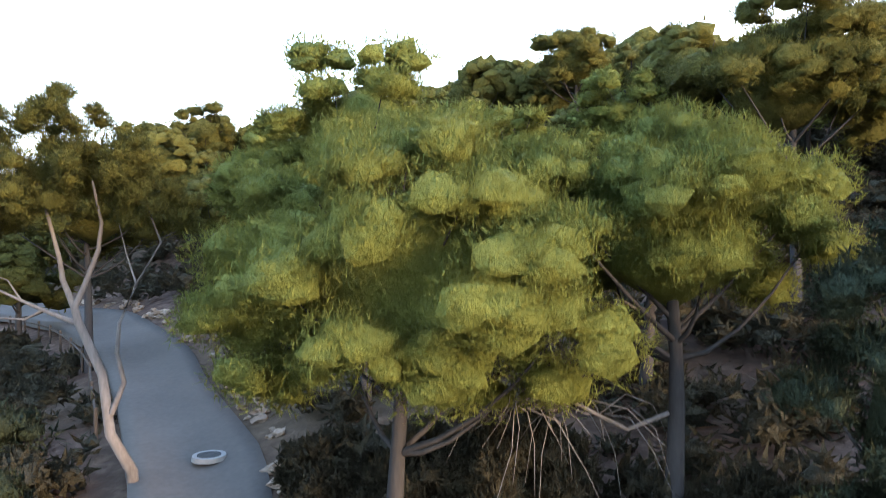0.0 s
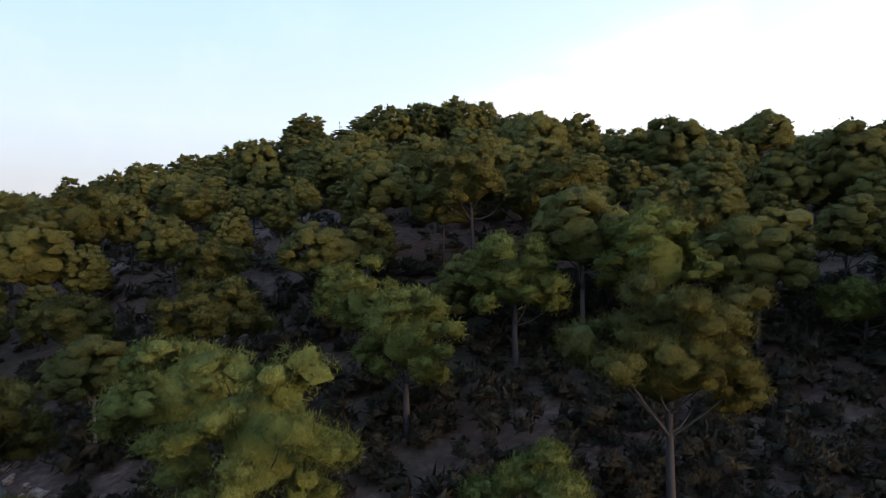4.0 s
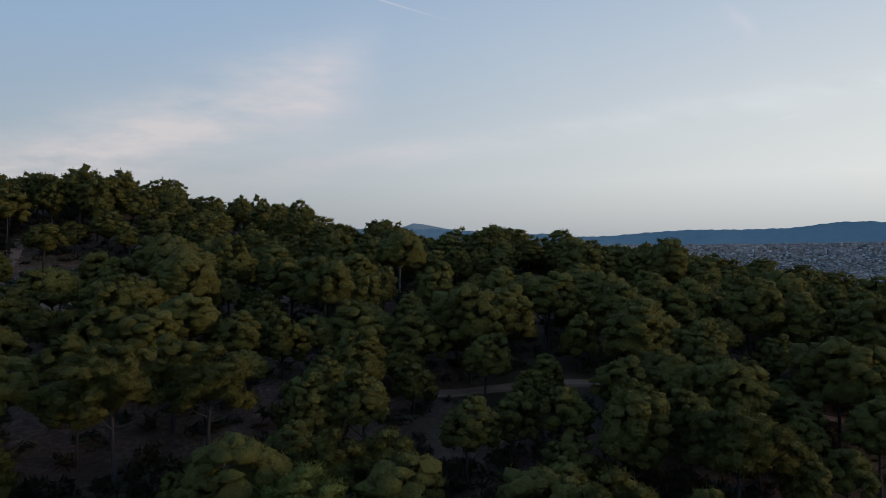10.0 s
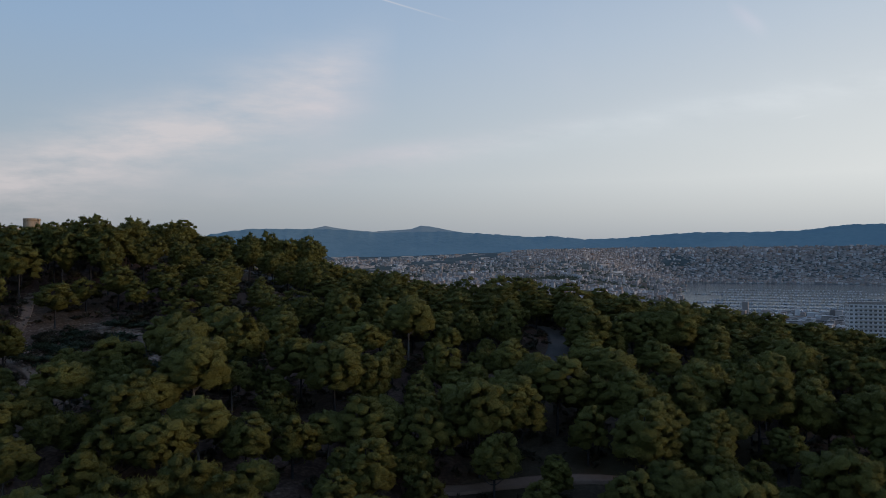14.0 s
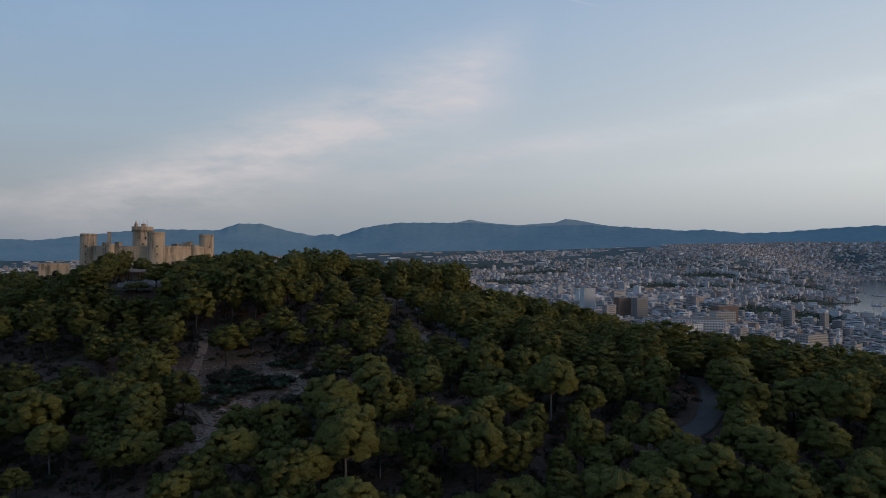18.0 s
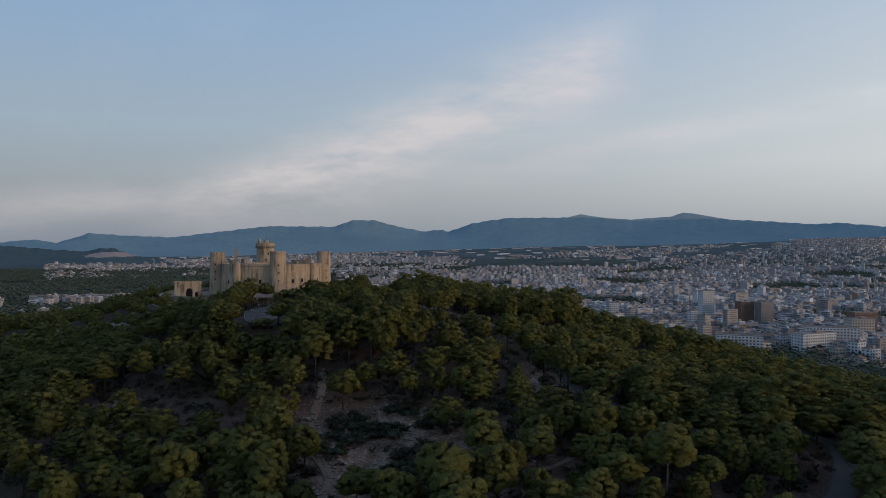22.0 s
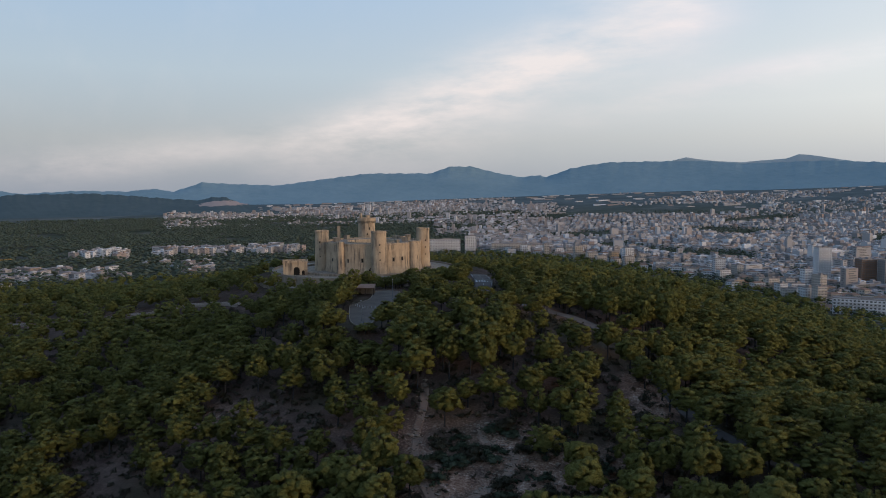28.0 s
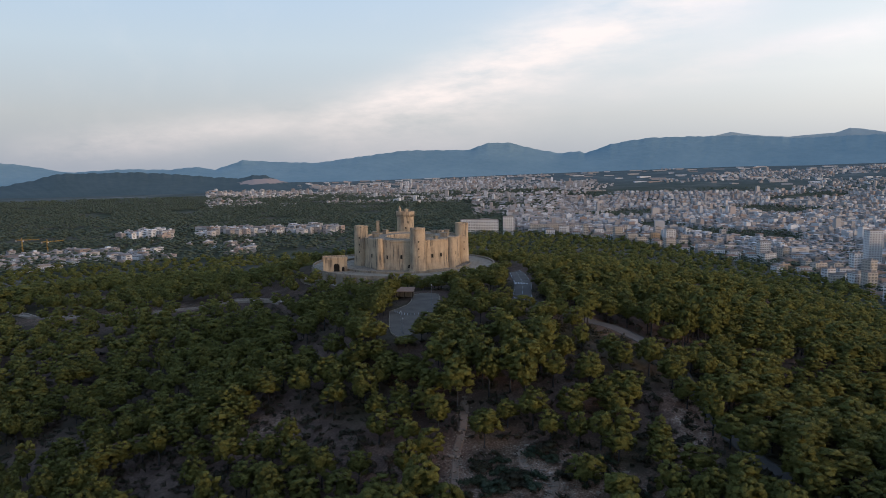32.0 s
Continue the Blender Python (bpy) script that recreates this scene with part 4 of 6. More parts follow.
# single trees close to the start: x, y, top, crown radius, foot of the crown, clumps, kind
NEAR = [(-4.8, 13.2, 81.1, 3.2, 0.36, 46, "lit"), (-0.1, 15.0, 81.3, 2.7, 0.52, 40, "lit"), (-9.4, 20.8, 85.3, 2.9, 0.50, 26, "lit"), (3.0, 27.6, 87.4, 3.3, 0.50, 38, "pine"),
        (-9.3, 35.9, 86.2, 2.5, 0.30, 34, "lit"), (-4.6, 43.0, 88.9, 3.0, 0.32, 36, "lit"), (-1.2, 21.8, 82.2, 2.5, 0.36, 34, "lit"), (-17.0, 27.6, 84.2, 3.2, 0.42, 34, "lit"),
        (-25.0, 24.3, 83.4, 3.1, 0.45, 36, "pine"), (-23.0, 40.0, 86.0, 3.2, 0.42, 34, "pine"), (3.3, 42.2, 90.5, 3.1, 0.34, 36, "lit"), (-13.7, 40.7, 87.4, 1.9, 0.25, 26, "lit"),
        (14.7, 44.9, 86.6, 2.2, 0.25, 26, "lit"), (-17.0, 46.5, 86.6, 2.2, 0.30, 26, "lit"), (-30.2, 51.0, 88.7, 3.0, 0.38, 36, "pine"), (9.4, 50.4, 90.1, 2.8, 0.30, 34, "pine"),
        (-10.0, 57.4, 96.8, 3.5, 0.45, 38, "pine"), (-3.4, 58.5, 96.0, 3.2, 0.45, 36, "pine"), (5.4, 48.4, 91.1, 2.4, 0.34, 28, "pine"), (14.4, 72.0, 93.8, 2.8, 0.25, 32, "pine"),
        (34.2, 44.6, 91.9, 3.5, 0.40, 40, "pine"), (20.8, 37.5, 90.0, 3.3, 0.28, 38, "pine"), (24.8, 30.9, 88.6, 2.9, 0.30, 34, "pine"), (-19.0, 77.0, 98.2, 3.2, 0.40, 36, "pine"),
        (-36.0, 43.0, 84.6, 3.0, 0.35, 34, "pine"), (-48.0, 58.0, 93.4, 3.2, 0.40, 36, "pine"), (-60.0, 62.0, 93.4, 3.4, 0.40, 36, "pine"), (-41.0, 66.0, 94.0, 3.2, 0.42, 34, "pine"),
        (3.7, 13.7, 79.6, 1.7, 0.10, 40, "olive"), (-11.8, 9.4, 76.4, 1.9, 0.12, 44, "olive"), (-11.2, 6.6, 76.2, 2.2, 0.12, 44, "olive"),
        (-5.4, 15.8, 74.9, 1.5, 0.05, 30, "shrub"), (-3.0, 15.6, 75.2, 1.6, 0.05, 30, "shrub"), (-7.7, 16.0, 74.3, 1.2, 0.05, 26, "shrub"), (1.6, 14.6, 74.9, 1.4, 0.05, 28, "shrub")]
KINDS = {"pine": ("pine_tree", TREE_NOTE, PINE, "pine trees"), "lit": ("pine_tree", "pine with yellow-green needles, light on the near trees put into their colour", LIT_PINE, "pine trees"),
         "olive": ("olive_tree", "wild olive with dense grey-green leaves", OLIVE, "evergreens"), "shrub": ("evergreen_shrub", "dark evergreen shrub in deep shade", SHRUB, "evergreens")}
for i, (x, y, top, Rc, base, puffs, kind) in enumerate(NEAR):
    d, H = math.hypot(x, y), top - float(ground_z(x, y))
    name, note, green, group = KINDS[kind]
    if kind in ("olive", "shrub"):
        per, ln, wd = (110, 0.2, 0.12) if kind == "olive" else (80, 0.24, 0.14)
    else:
        per, ln, wd = (340, 0.17, 0.07) if d < 18.5 else (130, 0.22, 0.10) if d < 30 else (44, 0.30, 0.16)
    w_, l_ = pine_parts(100 + i, H, Rc, int(puffs * 0.72), per, ln, wd, base, (0.2 * math.sin(i * 2.3), 0.2 * math.cos(i * 1.7)), 16, 8, 0.15, ICO1, 0.74, True, (0.28, 0.44), 0.6, 7)
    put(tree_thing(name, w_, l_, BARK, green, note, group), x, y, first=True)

# the bare, forked pine beside the lane
RIGHT = np.array([0.9265, 0.376, 0.0])
fork = tagged(new("pine_tree"), "tall pine with bare pale forked trunk beside the lane", "tree", "pine trees")
fork.location = (-13.5, 15.7, float(ground_z(-13.5, 15.7)))
wood, leaf = Build(), Build()
for line, r0, r1 in (([(0, -0.4), (-0.15, 0.7), (-0.45, 1.7), (-0.95, 3.2), (-1.4, 4.6), (-1.55, 5.15)], 0.21, 0.12), ([(-1.55, 5.1), (-1.85, 5.7), (-2.1, 6.3), (-2.2, 7.2), (-2.5, 8.4)], 0.11, 0.04),
                     ([(-1.5, 5.0), (-1.25, 5.6), (-1.1, 6.5), (-0.85, 7.2), (-1.0, 8.3)], 0.11, 0.04), ([(-1.45, 4.6), (-2.1, 4.85), (-2.7, 5.1), (-3.5, 5.45), (-4.3, 5.4)], 0.09, 0.02),
                     ([(-0.6, 2.2), (-0.42, 3.0), (-0.42, 3.8), (-0.35, 4.6), (0.1, 5.6), (0.55, 6.7), (0.5, 7.6)], 0.10, 0.03), ([(-2.3, 4.95), (-2.8, 4.7), (-3.6, 4.75), (-4.2, 4.4)], 0.045, 0.012),
                     ([(-2.9, 5.2), (-3.3, 5.7), (-3.9, 5.9)], 0.035, 0.01), ([(0.1, 5.6), (-0.3, 6.3), (-0.4, 7.2)], 0.04, 0.015)):
    pts = np.array([RIGHT * a + [0.1 * math.sin(3 * b), 0.15 * math.cos(2 * b), b] for a, b in line])
    t_ = np.linspace(0, 1, len(line))
    wood.add(*tube_arrays(pts, 0.8 * (r0 + (r1 - r0) * t_), 9))
trng = np.random.default_rng(77)
for cx, cz, Rr, n_ in ((-2.5, 8.3, 1.9, 30), (-0.6, 8.6, 1.6, 24), (-4.0, 7.6, 1.5, 20), (0.7, 7.6, 1.1, 14), (-2.2, 10.0, 1.3, 18)):
    c, rd = clumps(trng, Rr * 1.6, Rr, n_, 0.1, (0, 0), (0.2, 0.34))
    c = c + RIGHT * cx + [0, 0, cz - Rr * 0.9]
    for ci, ri in zip(c, rd):
        leaf.add(ci + ICO1[0] * ri * 0.6 * [1, 1, 0.75], ICO1[1], ICO1[0])
    leaf.add(*blades(trng, c, rd, 420, 0.2, 0.07, tri=True))
part_mesh("trunk", wood.mesh("trunk", PALE_BARK, True), fork, "bare pale trunk and limbs")
part_mesh("crown", leaf.mesh("crown", PINE), fork)

VARIANTS = []
for s, (H, Rc, base) in enumerate([(8.2, 3.4, 0.20), (9.0, 3.9, 0.28), (7.6, 3.0, 0.12), (9.4, 3.6, 0.24), (6.2, 2.6, 0.10), (8.6, 4.1, 0.38)]):
    VARIANTS.append((pine_parts(20 + s, H, Rc, 14, 13, 0.34, 0.22, base, (0, 0), 7, 5, 0.13, ICO1, 0.92, True, (0.26, 0.36), 0.66, full=88), H))


def near_line(ctrl, half):
    p = curve_points(ctrl, 2.0)
    return lambda x, y: np.min(np.hypot(p[:, 0] - x, p[:, 1] - y)) < half


AVOID = [near_line(c, w / 2 + (1.6 if n == "road_castle" else 0.5 if n == "road_bend" else 1.8 if w > 2 else 0.8)) for n, c, w, _, _ in ROADS]
track_front = near_line([(x * 0.955, y * 0.955) for x, y in WALL_TRACK], 15)
bend_front = near_line([(51, 123), (46, 112), (42, 100), (38, 92)], 5)


def built(x, y):
    """On a road, the turning area or the terrace."""
    if any(f(x, y) for f in AVOID):
        return True
    along = min(1.0, max(0.0, ((x + 68) * -13 + (y - 175) * 57) / 3418))
    return math.hypot(x + 68 + 13 * along, y - 175 - 57 * along) < 9.2 or math.hypot(x - TERRACE[0], y - TERRACE[1]) < 51


def blocked(x, y):
    if built(x, y):
        return True
    d, az = math.hypot(x, y), math.degrees(math.atan2(x, y))
    if -12.7 < az < -10.2 and 205 < d < 262:
        return True
    if -22.6 < az < -19.6 and 176 < d < 188 or bend_front(x, y):
        return True
    if ((x + 312) / 24) ** 2 + ((y - 316) / 14) ** 2 < 1:
        return True
    if track_front(x, y) and RNG.random() < 0.85:
        return True
    if wavy(x, y, 13.0) + 0.5 * wavy(y, x, 6.0) > (0.42 if x < 8 and d < 230 else 0.85):
        return True
    if x < 12 and RNG.random() < (0.36 if d < 260 else 0.2 if x < -60 else 0.0):
        return True
    return ((x + 24) / 25) ** 2 + ((y - 119) / 18) ** 2 < 1 and RNG.random() < 0.92


def scatter(count, test, gap, rng, taken, bar=blocked):
    cell = collections.defaultdict(list)
    for x, y in taken:
        cell[(int(x // gap), int(y // gap))].append((x, y))
    out = []
    for _ in range(count):
        x, y = test(rng)
        i, j = int(x // gap), int(y // gap)
        g = gap * rng.uniform(0.65, 1.2)
        if any((x - a) ** 2 + (y - b) ** 2 < g * g for di in (-1, 0, 1) for dj in (-1, 0, 1) for a, b in cell[(i + di, j + dj)]) or bar(x, y):
            continue
        cell[(i, j)].append((x, y))
        out.append((x, y))
    return out


def wedge(d0, d1, a0, a1):
    def pick(rng):
        d, a = math.sqrt(rng.uniform(d0 * d0, d1 * d1)), math.radians(rng.uniform(a0, a1))
        return d * math.sin(a), d * math.cos(a)
    return pick


rng = np.random.default_rng(11)
near_xy = [(t[0], t[1]) for t in NEAR] + [(-13.5, 15.7)]
mid = scatter(9000, wedge(44, 125, -52, 52), 6.0, rng, near_xy)
mid.sort(key=lambda p: math.hypot(*p))
single, rest = mid[:300], mid[300:]
protos = [tree_thing("pine_tree", w_, l_, PALE_BARK if k == 5 else BARK, PINE, TREE_NOTE) for k, ((w_, l_), H) in enumerate(VARIANTS)]
used = set()
for x, y in single:
    k = int(rng.integers(len(protos)))
    s = rng.uniform(0.6, 1.18)
    put(protos[k], x, y, s, rng.uniform(0, 6.28), s * rng.uniform(0.95, 1.15), first=k not in used)
    used.add(k)


def grove(name, spots, seed, puffs, per, label, size=(7.6, 10.8), width=(2.6, 4.2), length=0.38, core=OCT, lump=0, green=PINE, stem=True, clump=(0.22, 0.40)):
    """Many far trees as one mesh: a trunk and a few leafy clumps each."""
    rng = np.random.default_rng(seed)
    leaf, wood = Build(), Build()
    kinds = []
    for k in range(10):
        H, Rc = 8.5, 3.0
        c, r = clumps(rng, H, Rc, puffs, rng.uniform(0.08, 0.25), (0, 0), (0.22, 0.34) if lump else clump)
        b = Build()
        if lump:
            b.add(*heart(rng, c, r))
            c, r, way = dome(rng, H, Rc, lump, rng.uniform(0.08, 0.30), clump)
            for ci, ri, wi in zip(c, r, way):
                b.add(*lumps(rng, ci, ri * 0.95, core, wi))
        for ci, ri in zip(c, r) if not lump else ():
            v_, f_ = core
            b.add(ci + v_ * (1 + 0.19 * rng.normal(size=(len(v_), 1))) * ri * 0.9 * [1, 1, 0.76], f_, v_)
        if per:
            b.add(*blades(rng, c, r, per, length, 0.28, tri=True, inner=0.78))
        kinds.append((np.concatenate(b.v), np.concatenate(b.tri), np.concatenate(b.nrm)))
    xy = np.array(spots)
    zz = ground_z(xy[:, 0], xy[:, 1])
    tv, tf = tube_arrays([(0, 0, -0.5), (0.1, 0.05, 3.0), (0, 0, 6.5)], [0.2, 0.14, 0.05], 4)
    for (x, y), z in zip(spots, zz):
        v_, f_, n_ = kinds[int(rng.integers(10))]
        a, sh, sr = rng.uniform(0, 6.28), rng.uniform(*size) / 8.5, rng.uniform(*width) / 3.0
        if math.hypot(x - TERRACE[0], y - TERRACE[1]) < 92:
            sh, sr = sh * (0.6 if x > -112 else 0.8), sr * 0.85
        elif 140 < math.hypot(x, y) < 178 and -23.5 < math.degrees(math.atan2(x, y)) < -19:
            sh = min(sh, max(0.3, (113.6 - z) / 8.5))
        elif 150 < math.hypot(x, y) < 176 and -19 < math.degrees(math.atan2(x, y)) < -9:
            sh, sr = min(1.45, max(sh, (122.6 + rng.uniform(-3.0, 0.4) - z) / 8.5)), sr * 1.25
        elif 205 < math.hypot(x, y) < 250 and -8 < math.degrees(math.atan2(x, y)) < 4:
            sh, sr = max(sh, (121 + rng.uniform(-2, 0.5) - z) / 8.5), sr * 1.05
        elif 176 < math.hypot(x, y) < 200 and -27 < math.degrees(math.atan2(x, y)) <= -19:
            sh = min(sh, max(0.4, (120.5 - z) / 8.5))
        elif 176 < math.hypot(x, y) < 260 and -20 < math.degrees(math.atan2(x, y)) < -8:
            sh, sr = sh * 0.85, sr * 0.95
        if x > 10 and math.hypot(x, y) < 270:
            sr *= 1.22
        rot = np.array([[math.cos(a), math.sin(a), 0], [-math.sin(a), math.cos(a), 0], [0, 0, 1]])
        leaf.add(v_ @ rot * [sr, sr, sh] + [x, y, z], f_, n_ @ rot)
        if stem:
            wood.add(tv * [1, 1, sh] + [x, y, z], tf)
    ob = tagged(new(name), label, "trees", kind="stuff")
    if stem:
        part_mesh("trunks", wood.mesh("trunks", BARK), ob)
    part_mesh("crowns", leaf.mesh("crowns", green), ob)


grove("pine_wood", rest + scatter(14000, wedge(125, 270, -52, 50), 6.1, rng, mid) + [(-80, 176), (-56, 172), (-57, 184), (-90, 192), (-60, 196), (-61, 186), (-62, 177), (-60, 205), (-63, 214), (-86, 204), (-89, 213), (-85, 196), (-80, 185), (-72, 165), (-77, 168), (-81, 172), (-68, 161), (-64, 165), (-75, 161), (-84, 179), (-88, 186), (-66, 157), (-61, 169), (-61, 160)], 3, 12, 9, "dense pine wood over the hillside", (6.2, 10.2), (2.7, 4.1), lump=50, core=OCT, length=0.40, clump=(0.15, 0.27))
grove("far_pine_wood", scatter(14000, wedge(270, 480, -54, 45), 6.4, rng, []), 4, 8, 3, "pine wood on the castle hill", (7.0, 10.4), (2.9, 4.3), stem=False, length=0.6, lump=26, core=OCT, clump=(0.20, 0.34))



def forest_edge(x, y):
    """How far the wood reaches down the flanks of the hill, by bearing."""
    return float(np.interp(math.degrees(math.atan2(x, y)), [-22, -14, -10, -4.4, 0, 6.2, 12, 16, 30, 50], [1050, 1330, 1340, 1270, 1170, 960, 850, 765, 570, 520]))


def flank(rng):
    while True:
        x, y = wedge(475, 1380, -54, 48)(rng)
        if math.hypot(x, y) < forest_edge(x, y) * rng.uniform(0.94, 1.03):
            return x, y


grove("hill_foot_wood", scatter(11000, flank, 10.0, rng, []), 15, 5, 0, "pine wood on the lower flank of the hill", (8, 12), (4.0, 6.0), lump=16, core=OCT, stem=False, clump=(0.26, 0.40))

# ---- town ----
def town_material(name, stops, rough=0.85):
    m, nt, b = material(name, rough)
    isl = nt.nodes.new("ShaderNodeNewGeometry").outputs["Random Per Island"]
    n = noise_node(nt, position(nt), 0.08, 4.0)
    col = mix_color(nt, math_node(nt, "MULTIPLY", n, 0.4), ramp_node(nt, isl, stops), (0.20, 0.18, 0.165))
    nt.links.new(col, b.inputs["Base Color"])
    return m


def wall_paint(name, c):
    return surface(name, tuple(0.72 * v for v in c), c, 0.12, 0.85, 1.5, 0.01, (1, 1, 0.3), "object", 0.25)


FACADE = town_material("town_facades", [(0.0, (0.46, 0.45, 0.44)), (0.12, (0.26, 0.24, 0.225)), (0.25, (0.74, 0.74, 0.74)), (0.36, (0.31, 0.265, 0.235)), (0.5, (0.50, 0.48, 0.46)), (0.62, (0.20, 0.18, 0.17)), (0.75, (0.68, 0.675, 0.67)), (0.88, (0.34, 0.235, 0.175)), (1.0, (0.36, 0.36, 0.36))])
ROOFS = town_material("town_roofs", [(0.0, (0.25, 0.145, 0.10)), (0.3, (0.34, 0.31, 0.29)), (0.5, (0.24, 0.15, 0.11)), (0.7, (0.45, 0.43, 0.42)), (1.0, (0.30, 0.21, 0.16))])
GLASS_ROW = surface("dark_windows", (0.07, 0.068, 0.066), (0.16, 0.155, 0.15), 0.3, 0.35)
PAINTS = [wall_paint("white_render", (0.66, 0.65, 0.64)), wall_paint("cream_render", (0.52, 0.465, 0.40)), wall_paint("ochre_render", (0.40, 0.30, 0.20)),
          wall_paint("grey_render", (0.30, 0.28, 0.26)), wall_paint("brick_render", (0.26, 0.16, 0.11))]
TILE_ROOF = surface("terracotta_tiles", (0.17, 0.105, 0.075), (0.30, 0.195, 0.14), 0.8, 0.9, 6, 0.03)
FLAT_ROOF = surface("flat_roof_gravel", (0.19, 0.165, 0.15), (0.36, 0.32, 0.29), 0.5, 0.95, 6, 0.02)
BOXV = np.array([(x, y, z) for z in (0, 1) for x, y in ((-.5, -.5), (.5, -.5), (.5, .5), (-.5, .5))], float)
BOXF = np.array([(0, 1, 5, 4), (1, 2, 6, 5), (2, 3, 7, 6), (3, 0, 4, 7), (4, 5, 6, 7)])


def boxes(b, x, y, z, sx, sy, sz, a):
    c, s = math.cos(a), math.sin(a)
    v = BOXV * [sx, sy, sz]
    b.add(np.stack([v[:, 0] * c - v[:, 1] * s + x, v[:, 0] * s + v[:, 1] * c + y, v[:, 2] + z], -1), BOXF)


def town(name, spots, seed, tall, label, rows, k=1.0):
    """Many far houses as one mesh each for walls, roofs and window rows."""
    rng = np.random.default_rng(seed)
    body, top, win = Build(), Build(), Build()
    for x, y in spots:
        z = float(ground_z(x, y))
        if z < 1.5 or z > 75 and math.hypot(x, y) < 2000:
            continue
        a = 0.35 + 0.5 * math.sin(x / 700) + rng.normal() * 0.10 + (math.pi / 2 if rng.random() < 0.5 else 0)
        sx, sy = rng.uniform(9, 22) * k, rng.uniform(8, 13) * k
        fl = int(rng.choice([2, 3, 4, 5, 6, 7, 11], p=tall))
        if rng.random() < 0.08:
            sx *= 2.2
        h = fl * 3.1 * k
        if rng.random() < 0.55:
            boxes(body, x + rng.uniform(-4, 4), y + rng.uniform(-4, 4), z - 3, rng.uniform(10, 18) * k, rng.uniform(8, 14) * k, 3 + rng.uniform(2.5, 5) * k, a + 0.2 * rng.normal())
        boxes(body, x, y, z - 3, sx, sy, 3 + h, a)
        if fl < 4 or rng.random() < 0.4:
            boxes(top, x, y, z + h, sx * 1.04, sy * 1.05, 0.6 * k, a)
        if rng.random() < 0.6:
            boxes(body, x + rng.uniform(-2, 2), y + rng.uniform(-2, 2), z + h, sx * 0.3, sy * 0.4, 2.6 * k, a)
        if rows:
            for f in range(fl):
                n, w = rng.uniform(-0.15, 0.15), rng.uniform(0.35, 0.7)
                c, s = math.cos(a), math.sin(a)
                boxes(win, x + n * sx * c, y + n * sx * s, z + f * 3.1 * k + 0.9, w * sx, sy + 0.12, rng.uniform(1.0, 1.5), a)
                boxes(win, x - n * sy * s, y + n * sy * c, z + f * 3.1 * k + 0.9, sx + 0.12, w * 0.7 * sy, rng.uniform(1.0, 1.5), a)
    ob = tagged(new(name), label, "buildings", kind="stuff")
    part_mesh("facades", body.mesh("facades", FACADE), ob)
    part_mesh("roofs", top.mesh("roofs", ROOFS), ob)
    if rows:
        part_mesh("windows", win.mesh("windows", GLASS_ROW), ob)


def free_scatter(count, pick, gap, rng, keep):
    cell = {}
    out = []
    for _ in range(count):
        x, y = pick(rng)
        key = (int(x // gap), int(y // gap))
        if key in cell or not keep(x, y):
            continue
        cell[key] = 1
        out.append(((key[0] + 0.5) * gap + rng.uniform(-0.22, 0.22) * gap, (key[1] + 0.5) * gap + rng.uniform(-0.22, 0.22) * gap))
    return out


